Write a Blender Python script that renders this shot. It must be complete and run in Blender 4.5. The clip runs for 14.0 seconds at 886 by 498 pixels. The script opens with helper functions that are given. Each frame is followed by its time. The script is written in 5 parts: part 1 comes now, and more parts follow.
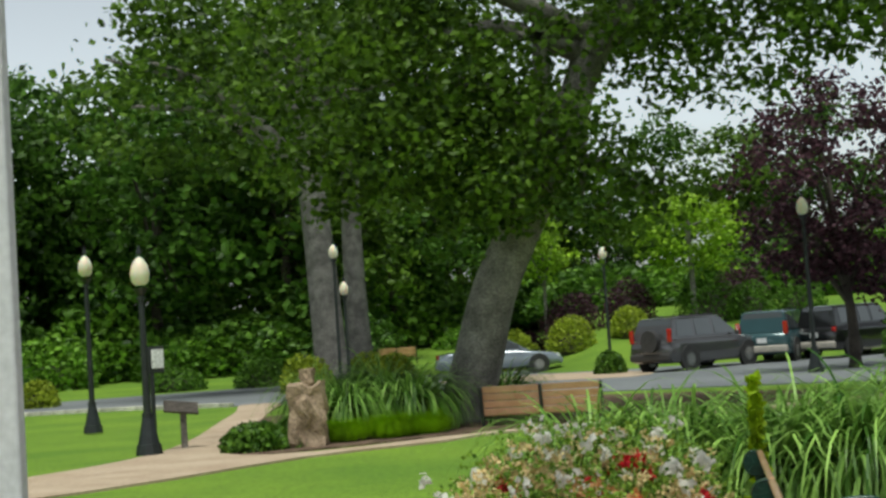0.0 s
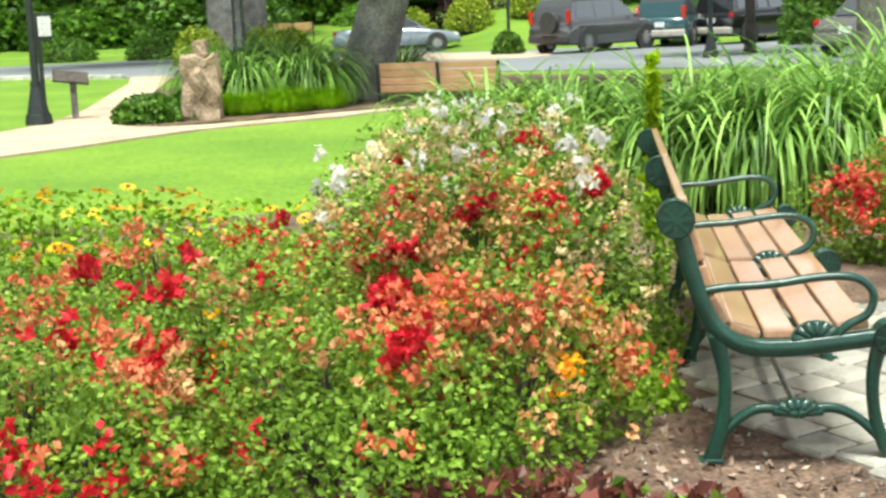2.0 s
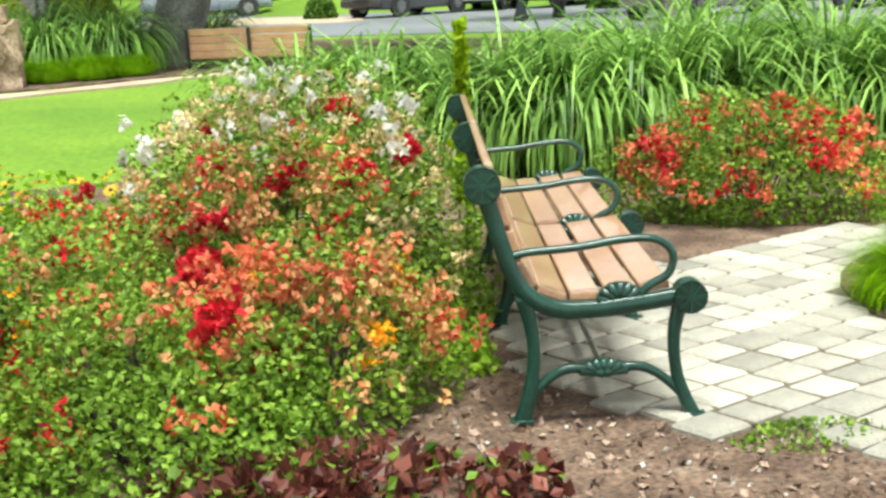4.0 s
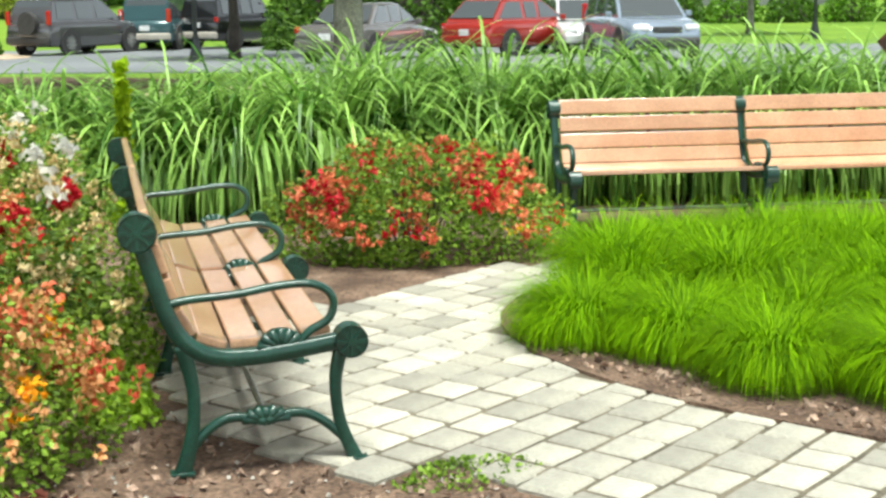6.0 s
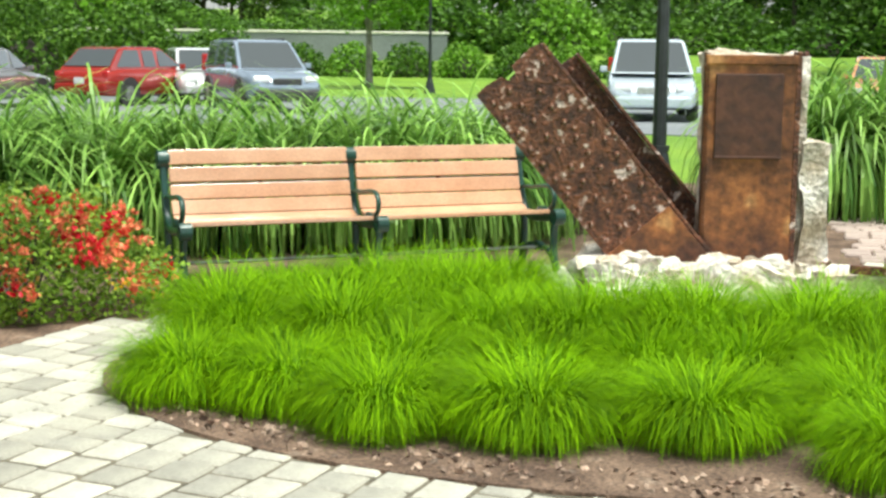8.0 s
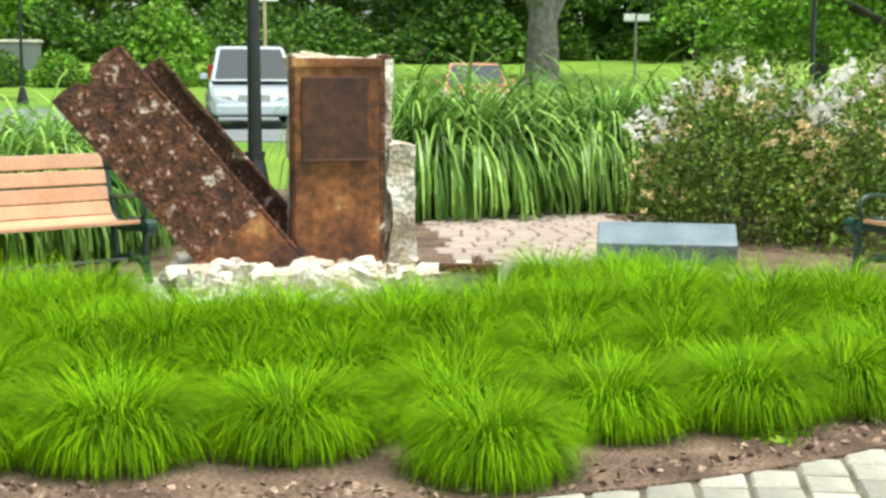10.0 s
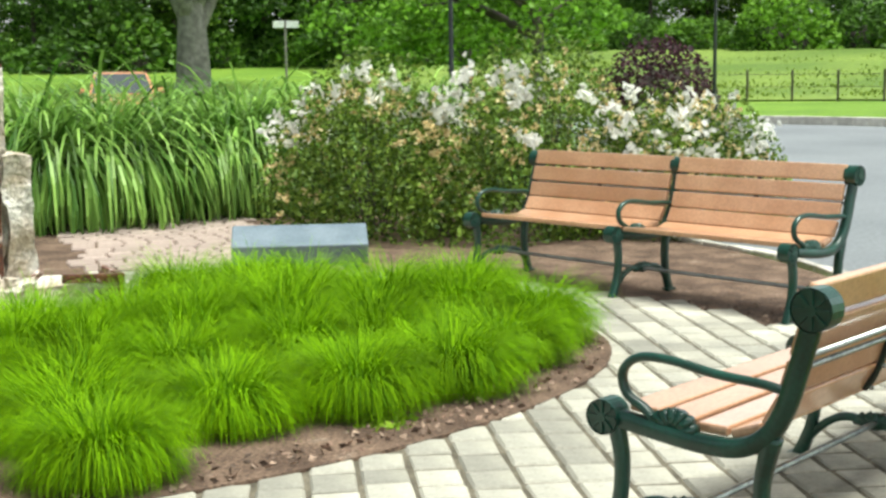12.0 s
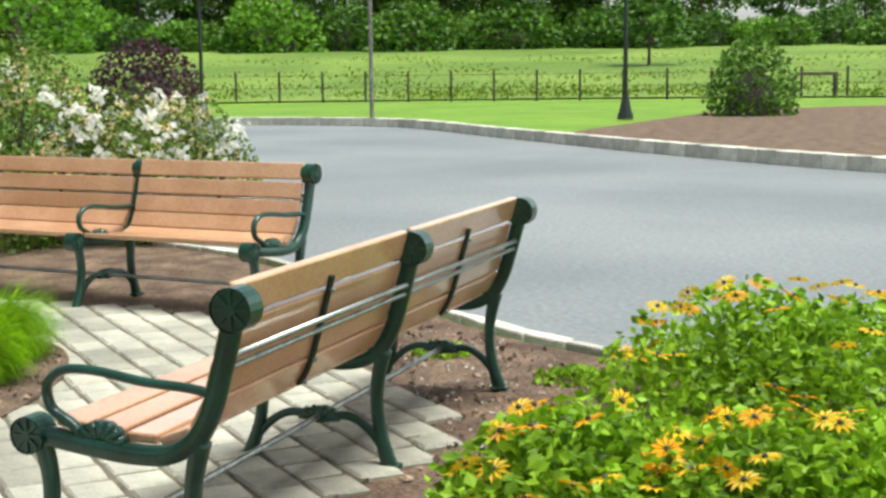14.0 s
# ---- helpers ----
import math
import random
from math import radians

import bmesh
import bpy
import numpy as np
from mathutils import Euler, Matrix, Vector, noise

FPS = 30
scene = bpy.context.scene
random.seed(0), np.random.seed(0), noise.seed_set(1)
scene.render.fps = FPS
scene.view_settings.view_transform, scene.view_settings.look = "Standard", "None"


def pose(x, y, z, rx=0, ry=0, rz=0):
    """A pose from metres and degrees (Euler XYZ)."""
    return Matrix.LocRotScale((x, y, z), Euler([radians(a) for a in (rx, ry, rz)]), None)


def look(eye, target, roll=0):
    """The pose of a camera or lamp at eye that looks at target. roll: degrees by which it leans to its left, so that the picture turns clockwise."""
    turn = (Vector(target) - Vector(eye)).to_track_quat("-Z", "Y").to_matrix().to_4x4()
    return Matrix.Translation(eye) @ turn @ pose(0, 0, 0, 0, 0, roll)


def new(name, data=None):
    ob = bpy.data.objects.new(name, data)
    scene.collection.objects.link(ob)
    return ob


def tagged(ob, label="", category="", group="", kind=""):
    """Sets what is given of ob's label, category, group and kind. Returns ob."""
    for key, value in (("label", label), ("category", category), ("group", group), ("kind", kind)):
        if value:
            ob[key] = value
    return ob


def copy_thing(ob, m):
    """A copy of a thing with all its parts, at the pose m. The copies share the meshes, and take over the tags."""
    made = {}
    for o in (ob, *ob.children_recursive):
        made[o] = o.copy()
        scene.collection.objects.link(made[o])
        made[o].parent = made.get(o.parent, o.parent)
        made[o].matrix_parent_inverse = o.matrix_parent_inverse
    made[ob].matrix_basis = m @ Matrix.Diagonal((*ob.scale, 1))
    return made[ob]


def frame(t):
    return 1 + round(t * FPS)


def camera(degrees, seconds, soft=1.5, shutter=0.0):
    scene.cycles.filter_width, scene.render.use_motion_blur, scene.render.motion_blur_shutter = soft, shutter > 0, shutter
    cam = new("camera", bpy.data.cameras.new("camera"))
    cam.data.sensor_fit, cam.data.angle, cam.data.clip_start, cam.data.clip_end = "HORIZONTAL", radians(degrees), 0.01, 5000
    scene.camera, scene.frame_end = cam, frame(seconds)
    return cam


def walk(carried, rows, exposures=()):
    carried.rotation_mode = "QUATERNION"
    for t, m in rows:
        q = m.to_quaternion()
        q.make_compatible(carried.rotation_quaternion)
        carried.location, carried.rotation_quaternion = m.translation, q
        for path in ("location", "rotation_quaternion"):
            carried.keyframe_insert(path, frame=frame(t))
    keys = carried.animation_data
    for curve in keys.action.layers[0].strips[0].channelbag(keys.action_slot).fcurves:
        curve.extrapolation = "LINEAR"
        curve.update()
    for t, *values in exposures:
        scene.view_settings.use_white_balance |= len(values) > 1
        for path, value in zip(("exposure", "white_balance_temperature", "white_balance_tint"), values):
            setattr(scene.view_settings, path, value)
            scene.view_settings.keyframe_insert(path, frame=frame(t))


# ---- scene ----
cam = camera(35.63, 14.0, soft=2.8)
# seconds, eye, heading (left of +y), pitch, roll
ROWS = [
    (0.0, -0.005, -0.000, 1.443, 0.02, 3.78, -3.92),
    (0.5, -0.020, 0.058, 1.447, -1.23, -1.61, -3.40),
    (1.0, -0.017, 0.091, 1.428, -1.91, -5.78, -2.76),
    (1.5, -0.016, 0.095, 1.421, -2.56, -8.11, -2.81),
    (2.0, -0.006, 0.101, 1.409, -3.51, -9.72, -2.45),
    (4.5, 0.038, 0.102, 1.423, -14.07, -11.74, -2.19),
    (5.0, 0.059, 0.106, 1.425, -17.44, -11.73, -1.70),
    (5.5, 0.080, 0.106, 1.418, -20.78, -10.95, -1.43),
    (6.0, 0.099, 0.110, 1.428, -24.52, -10.18, -0.85),
    (6.5, 0.129, 0.110, 1.428, -28.27, -9.29, -0.55),
    (7.0, 0.142, 0.096, 1.430, -31.94, -8.74, -0.34),
    (7.5, 0.152, 0.118, 1.421, -36.06, -8.25, 0.30),
    (8.0, 0.235, 0.159, 1.414, -40.10, -8.10, 0.60),
    (8.5, 0.311, 0.195, 1.394, -44.15, -7.80, 0.82),
    (9.0, 0.358, 0.225, 1.397, -48.53, -7.75, 1.05),
    (11.5, 0.427, -0.022, 1.377, -66.40, -7.45, -0.98),
    (12.0, 0.408, -0.072, 1.378, -70.19, -7.39, -0.64),
    (12.5, 0.434, -0.091, 1.376, -74.78, -7.40, -0.52),
    (13.0, 0.480, -0.139, 1.373, -79.52, -7.37, -1.02),
    (13.5, 0.522, -0.185, 1.371, -84.51, -7.43, -0.91),
    (14.0, 0.530, -0.267, 1.366, -90.83, -7.52, -0.66),
]


def aim(x, y, z, yaw, pitch, roll):
    a, p = radians(yaw), radians(pitch)
    way = Vector((-math.sin(a) * math.cos(p), math.cos(a) * math.cos(p), math.sin(p)))
    return look((x, y, z), Vector((x, y, z)) + way, roll)


walk(cam, [(t, aim(*r)) for t, *r in ROWS], exposures=[(0.0, -0.6, 6450, 2), (0.3, 0.05, 6450, 2), (0.8, 0.5, 6450, 2), (1.2, 0.62, 6450, 2), (2.2, 0.68, 6450, 2), (5.0, 0.52, 6450, 2), (9.0, 0.5, 6450, 2), (11.5, 0.42, 6450, 2), (14.0, 0.28, 6450, 2)])

from mathutils.geometry import tessellate_polygon

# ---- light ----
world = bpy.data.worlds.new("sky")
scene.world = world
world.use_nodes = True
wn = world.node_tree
sky = wn.nodes.new("ShaderNodeTexSky")
sky.sky_type, sky.sun_disc = "NISHITA", False
SUN_EL, SUN_AZ = 76.0, 190.0
sky.sun_elevation, sky.sun_rotation = radians(SUN_EL), radians(SUN_AZ)
sky.air_density, sky.dust_density, sky.ozone_density = 1.0, 4.0, 1.0
soften = wn.nodes.new("ShaderNodeHueSaturation")
soften.inputs["Saturation"].default_value = 0.35
soften.inputs["Value"].default_value = 1.0
wn.links.new(sky.outputs[0], soften.inputs["Color"])
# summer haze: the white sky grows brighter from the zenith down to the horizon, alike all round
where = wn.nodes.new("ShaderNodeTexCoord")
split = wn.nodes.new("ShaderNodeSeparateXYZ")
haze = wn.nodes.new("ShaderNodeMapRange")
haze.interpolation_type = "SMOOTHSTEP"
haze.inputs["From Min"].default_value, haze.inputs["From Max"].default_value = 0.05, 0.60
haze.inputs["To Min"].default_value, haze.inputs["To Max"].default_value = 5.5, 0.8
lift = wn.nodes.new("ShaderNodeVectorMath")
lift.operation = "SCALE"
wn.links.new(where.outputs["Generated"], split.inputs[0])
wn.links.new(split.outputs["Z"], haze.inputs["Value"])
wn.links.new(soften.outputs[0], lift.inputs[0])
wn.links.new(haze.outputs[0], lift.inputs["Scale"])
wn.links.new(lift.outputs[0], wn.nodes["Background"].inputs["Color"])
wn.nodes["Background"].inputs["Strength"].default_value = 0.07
sun = new("sun", bpy.data.lights.new("sun", "SUN"))
sun.data.energy, sun.data.angle, sun.data.color = 5.0, radians(28), (1.0, 0.975, 0.93)
SUNWAY = Vector((math.sin(radians(SUN_AZ)) * math.cos(radians(SUN_EL)), math.cos(radians(SUN_AZ)) * math.cos(radians(SUN_EL)), math.sin(radians(SUN_EL))))
sun.matrix_world = look(SUNWAY * 80, (0, 0, 0))


# ---- materials ----
def mat(name, c1, c2, rough=0.7, scale=6.0, bump=0.15, metal=0.0, island=0.0, objrand=0.0, c3=None, fine=8.0, coat=0.0, detail=0.35, top=0.74):
    """Two colours by a large noise, a fine noise on top, relief from the fine one; island / objrand: spread of value from piece to piece."""
    m = bpy.data.materials.new(name)
    m.use_nodes = True
    nt = m.node_tree
    b = nt.nodes["Principled BSDF"]
    co = nt.nodes.new("ShaderNodeTexCoord")
    n1 = nt.nodes.new("ShaderNodeTexNoise")
    n1.inputs["Scale"].default_value, n1.inputs["Detail"].default_value = scale, 4
    n2 = nt.nodes.new("ShaderNodeTexNoise")
    n2.inputs["Scale"].default_value, n2.inputs["Detail"].default_value = scale * fine, 5
    nt.links.new(co.outputs["Object"], n1.inputs["Vector"])
    nt.links.new(co.outputs["Object"], n2.inputs["Vector"])
    ramp = nt.nodes.new("ShaderNodeValToRGB")
    ramp.color_ramp.elements[0].position, ramp.color_ramp.elements[1].position = 0.36, 0.64
    ramp.color_ramp.elements[0].color, ramp.color_ramp.elements[1].color = (*c1, 1), (*c2, 1)
    if c3:
        ramp.color_ramp.elements[1].position = min(0.64, top - 0.08)
        e = ramp.color_ramp.elements.new(top)
        e.color = (*c3, 1)
    nt.links.new(n1.outputs["Fac"], ramp.inputs[0])
    hsv = nt.nodes.new("ShaderNodeHueSaturation")
    nt.links.new(ramp.outputs[0], hsv.inputs["Color"])
    mr = nt.nodes.new("ShaderNodeMapRange")
    mr.inputs["From Min"].default_value, mr.inputs["From Max"].default_value = 0.3, 0.7
    mr.inputs["To Min"].default_value, mr.inputs["To Max"].default_value = 1 - detail, 1 + detail
    nt.links.new(n2.outputs["Fac"], mr.inputs["Value"])
    val = mr.outputs[0]
    for amount, node, out in ((island, "ShaderNodeNewGeometry", "Random Per Island"), (objrand, "ShaderNodeObjectInfo", "Random")):
        if amount:
            g = nt.nodes.new(node)
            mr2 = nt.nodes.new("ShaderNodeMapRange")
            mr2.inputs["To Min"].default_value, mr2.inputs["To Max"].default_value = 1 - amount, 1 + amount
            nt.links.new(g.outputs[out], mr2.inputs["Value"])
            mul = nt.nodes.new("ShaderNodeMath")
            mul.operation = "MULTIPLY"
            nt.links.new(val, mul.inputs[0])
            nt.links.new(mr2.outputs[0], mul.inputs[1])
            val = mul.outputs[0]
    nt.links.new(val, hsv.inputs["Value"])
    nt.links.new(hsv.outputs[0], b.inputs["Base Color"])
    b.inputs["Roughness"].default_value, b.inputs["Metallic"].default_value = rough, metal
    b.inputs["Coat Weight"].default_value, b.inputs["Coat Roughness"].default_value = coat, 0.14
    if bump:
        bp = nt.nodes.new("ShaderNodeBump")
        bp.inputs["Strength"].default_value, bp.inputs["Distance"].default_value = bump, 0.02
        nt.links.new(n2.outputs["Fac"], bp.inputs["Height"])
        nt.links.new(bp.outputs[0], b.inputs["Normal"])
    return m


def leaf_mat(name, c1, c2, spread=0.45, rough=0.5, glow=0.35, sheen=0.3):
    """Thin leaves: light passes through a part of them; each leaf has its own tone between the two colours."""
    m = bpy.data.materials.new(name)
    m.use_nodes = True
    nt = m.node_tree
    b = nt.nodes["Principled BSDF"]
    g = nt.nodes.new("ShaderNodeNewGeometry")
    ramp = nt.nodes.new("ShaderNodeValToRGB")
    ramp.color_ramp.elements[0].color, ramp.color_ramp.elements[1].color = (*[v * (1 - spread) for v in c1], 1), (*c2, 1)
    nt.links.new(g.outputs["Random Per Island"], ramp.inputs[0])
    co = nt.nodes.new("ShaderNodeTexCoord")
    n1 = nt.nodes.new("ShaderNodeTexNoise")
    n1.inputs["Scale"].default_value = 1.7
    nt.links.new(co.outputs["Object"], n1.inputs["Vector"])
    mr = nt.nodes.new("ShaderNodeMapRange")
    mr.inputs["From Min"].default_value, mr.inputs["From Max"].default_value = 0.3, 0.7
    mr.inputs["To Min"].default_value, mr.inputs["To Max"].default_value = 0.7, 1.3
    nt.links.new(n1.outputs["Fac"], mr.inputs["Value"])
    hsv = nt.nodes.new("ShaderNodeHueSaturation")
    nt.links.new(ramp.outputs[0], hsv.inputs["Color"])
    nt.links.new(mr.outputs[0], hsv.inputs["Value"])
    nt.links.new(hsv.outputs[0], b.inputs["Base Color"])
    b.inputs["Roughness"].default_value = rough
    b.inputs["Specular IOR Level"].default_value = sheen
    tr = nt.nodes.new("ShaderNodeBsdfTranslucent")
    nt.links.new(hsv.outputs[0], tr.inputs["Color"])
    mix = nt.nodes.new("ShaderNodeMixShader")
    mix.inputs[0].default_value = glow
    nt.links.new(b.outputs[0], mix.inputs[1])
    nt.links.new(tr.outputs[0], mix.inputs[2])
    nt.links.new(mix.outputs[0], nt.nodes["Material Output"].inputs["Surface"])
    return m


def glass_mat(name, tint, rough=0.03):
    m = bpy.data.materials.new(name)
    m.use_nodes = True
    b = m.node_tree.nodes["Principled BSDF"]
    b.inputs["Base Color"].default_value = (*tint, 1)
    b.inputs["Roughness"].default_value = rough
    b.inputs["IOR"].default_value = 1.5
    b.inputs["Coat Weight"].default_value = 1.0
    return m


M_LAWN = mat("mown_grass", (0.10, 0.205, 0.010), (0.16, 0.275, 0.016), 0.9, 0.35, 0.5, fine=60, detail=0.3)
M_FIELD = mat("meadow_grass", (0.09, 0.16, 0.016), (0.17, 0.25, 0.035), 0.95, 0.09, 0.4, fine=40, detail=0.35)
M_ASPHALT = mat("asphalt", (0.15, 0.165, 0.175), (0.21, 0.225, 0.235), 0.62, 0.25, 0.35, fine=90, detail=0.22)
M_PATH = mat("tan_path", (0.40, 0.30, 0.21), (0.50, 0.40, 0.29), 0.9, 1.2, 0.3, fine=30, detail=0.2)
M_MULCH = mat("bark_mulch", (0.085, 0.052, 0.034), (0.19, 0.125, 0.085), 0.95, 4.0, 0.9, fine=14, detail=0.6, c3=(0.26, 0.20, 0.15))
M_CHIP = mat("bark_chips", (0.19, 0.12, 0.085), (0.34, 0.25, 0.185), 0.9, 9.0, 0.5, island=0.6)
M_PAVER = mat("grey_paver", (0.31, 0.30, 0.255), (0.46, 0.44, 0.36), 0.85, 2.2, 0.4, objrand=0.27, fine=30, detail=0.12)
M_PAVERJ = mat("grey_paver_far", (0.31, 0.30, 0.255), (0.46, 0.44, 0.36), 0.85, 2.2, 0.4, island=0.27, fine=30, detail=0.12)
M_BED = mat("paver_joint_sand", (0.08, 0.07, 0.048), (0.16, 0.14, 0.10), 0.95, 6, 0.5)
M_BRICK = mat("pink_paver", (0.36, 0.28, 0.24), (0.46, 0.37, 0.32), 0.85, 2.5, 0.3, objrand=0.15, island=0.15, fine=25, detail=0.15)
M_KERB = mat("granite_kerb", (0.50, 0.47, 0.41), (0.68, 0.65, 0.58), 0.85, 5, 0.5, objrand=0.25, fine=12, detail=0.25)
M_IRON = mat("green_cast_iron", (0.004, 0.034, 0.023), (0.008, 0.056, 0.037), 0.34, 9, 0.12, fine=10, detail=0.25, coat=0.25)
M_STEELROD = mat("dull_steel_rod", (0.28, 0.31, 0.31), (0.42, 0.45, 0.44), 0.3, 12, 0.05, metal=0.8)
M_STRAP = mat("dark_iron_strap", (0.006, 0.016, 0.014), (0.012, 0.028, 0.024), 0.4, 12, 0.05)
M_WOOD = mat("tan_bench_plank", (0.50, 0.265, 0.145), (0.62, 0.36, 0.215), 0.30, 3.0, 0.06, objrand=0.14, fine=25, detail=0.14, coat=1.0)
M_RUST = mat("rusted_steel", (0.05, 0.017, 0.009), (0.15, 0.052, 0.022), 0.46, 13.0, 0.6, fine=4, detail=0.6, c3=(0.50, 0.40, 0.35), top=0.68)
M_RUST3 = mat("dark_rust_plate", (0.035, 0.014, 0.009), (0.10, 0.036, 0.018), 0.6, 3.0, 0.25, fine=6, detail=0.4, c3=(0.17, 0.10, 0.07))
M_RUST2 = mat("rusted_plate", (0.07, 0.024, 0.010), (0.26, 0.095, 0.028), 0.6, 3.6, 0.3, fine=7, detail=0.5, c3=(0.44, 0.22, 0.08), top=0.66)
M_CONC = mat("broken_concrete", (0.44, 0.36, 0.26), (0.70, 0.67, 0.61), 0.95, 5, 1.0, fine=8, detail=0.35, c3=(0.50, 0.32, 0.17))
M_BARK = mat("grey_bark", (0.15, 0.14, 0.13), (0.28, 0.265, 0.245), 0.95, 3, 1.0, fine=9, detail=0.45)
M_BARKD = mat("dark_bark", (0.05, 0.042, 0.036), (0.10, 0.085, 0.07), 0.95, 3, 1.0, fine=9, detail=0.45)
M_BLACK = mat("black_painted_metal", (0.012, 0.016, 0.016), (0.022, 0.028, 0.028), 0.4, 10, 0.05)
M_STONE = mat("blue_grey_slate", (0.12, 0.165, 0.20), (0.18, 0.23, 0.27), 0.55, 4, 0.3, fine=14, detail=0.15)
M_ROCK = mat("brown_boulder", (0.25, 0.18, 0.12), (0.40, 0.30, 0.21), 0.95, 4, 0.9, fine=6, detail=0.4)
L_ISLAND = leaf_mat("bright_grass_blade", (0.09, 0.27, 0.001), (0.26, 0.50, 0.002), 0.5, 0.7, 0.10, 0.1)
L_MISC = leaf_mat("silver_grass_blade", (0.09, 0.28, 0.025), (0.40, 0.65, 0.14), 0.55, 0.40, 0.3)
L_GREEN = leaf_mat("rose_leaf", (0.12, 0.27, 0.020), (0.35, 0.55, 0.07), 0.5, 0.5, 0.4)
L_ROSE = leaf_mat("dark_rose_leaf", (0.06, 0.15, 0.012), (0.24, 0.36, 0.05), 0.55, 0.45, 0.3)
L_HAY = leaf_mat("meadow_blade", (0.13, 0.22, 0.02), (0.24, 0.33, 0.05), 0.35, 0.7, 0.3, 0.1)
L_SPIKE = leaf_mat("lime_spike_leaf", (0.32, 0.52, 0.01), (0.46, 0.66, 0.02), 0.3, 0.6, 0.4)
L_LIME = leaf_mat("lime_leaf", (0.22, 0.42, 0.02), (0.40, 0.62, 0.05), 0.4)
L_WOODS = leaf_mat("woodland_leaf", (0.042, 0.13, 0.015), (0.14, 0.29, 0.038), 0.6)
L_TREE = leaf_mat("oak_leaf", (0.05, 0.13, 0.014), (0.17, 0.30, 0.03), 0.6)
L_PLUM = leaf_mat("plum_leaf", (0.040, 0.020, 0.028), (0.12, 0.05, 0.072), 0.5)
L_SPRING = leaf_mat("young_tree_leaf", (0.11, 0.28, 0.02), (0.26, 0.50, 0.05), 0.5)
L_BUSH = leaf_mat("shrub_leaf", (0.05, 0.15, 0.016), (0.16, 0.32, 0.035), 0.5)
L_YSHRUB = leaf_mat("yellow_green_shrub_leaf", (0.25, 0.36, 0.02), (0.45, 0.55, 0.05), 0.4)
L_RED = leaf_mat("red_petal", (0.60, 0.008, 0.022), (0.80, 0.03, 0.05), 0.3, 0.5, 0.3)
L_PINK = leaf_mat("coral_petal", (0.74, 0.10, 0.05), (0.86, 0.30, 0.14), 0.25, 0.5, 0.3)
L_DRY = leaf_mat("faded_petal", (0.66, 0.26, 0.08), (0.80, 0.48, 0.22), 0.3, 0.6, 0.3)
L_WHITE = leaf_mat("white_petal", (0.84, 0.82, 0.74), (0.90, 0.89, 0.86), 0.05, 0.6, 0.55)
L_YELLOW = leaf_mat("yellow_petal", (0.88, 0.50, 0.01), (0.92, 0.62, 0.03), 0.2, 0.5, 0.3)
L_ORANGE = leaf_mat("orange_petal", (0.88, 0.34, 0.005), (0.92, 0.46, 0.02), 0.2, 0.5, 0.3)
L_HEUCH = leaf_mat("bronze_leaf", (0.12, 0.022, 0.02), (0.34, 0.12, 0.085), 0.6, 0.4)
L_CREAM = leaf_mat("cream_petal", (0.76, 0.54, 0.24), (0.88, 0.76, 0.42), 0.25, 0.5, 0.3)
L_DAISY = leaf_mat("daisy_leaf", (0.16, 0.36, 0.010), (0.36, 0.60, 0.03), 0.5)


# ---- mesh helpers ----
RNG = np.random.default_rng(7)


def part(name, bm, material, parent=None, label="", smooth=False):
    me = bpy.data.meshes.new(name)
    bm.to_mesh(me)
    bm.free()
    return piece(name, me, material, parent, label, smooth)


def piece(name, me, material, parent=None, label="", smooth=False):
    if not me.materials:
        me.materials.append(material)
    if smooth:
        me.polygons.foreach_set("use_smooth", [True] * len(me.polygons))
    ob = new(name, me)
    if parent:
        ob.parent = parent
    if label:
        tagged(ob, label)
    return ob


def raw(name, verts, faces, material, parent=None, label="", smooth=False):
    me = bpy.data.meshes.new(name)
    me.from_pydata([tuple(v) for v in verts], [], [tuple(f) for f in faces])
    me.update()
    return piece(name, me, material, parent, label, smooth)


def thing(name, label, category, m=None, group=""):
    ob = new(name)
    ob.empty_display_size = 0.1
    if m is not None:
        ob.matrix_basis = m
    return tagged(ob, label, category, group)


def box(bm, size, m=None, bevel=0.0):
    g = bmesh.ops.create_cube(bm, size=1.0, matrix=(m or Matrix()) @ Matrix.Diagonal((*size, 1)))
    if bevel:
        es = list({e for v in g["verts"] for e in v.link_edges})
        bmesh.ops.bevel(bm, geom=es, offset=bevel, segments=2, affect="EDGES", profile=0.5)
    return bm


def boxes(*items):
    bm = bmesh.new()
    for size, m, bevel in items:
        box(bm, size, m, bevel)
    return bm


def cyl(bm, r1, r2, depth, m=None, seg=16):
    bmesh.ops.create_cone(bm, cap_ends=True, segments=seg, radius1=r1, radius2=r2, depth=depth, matrix=m or Matrix())
    return bm


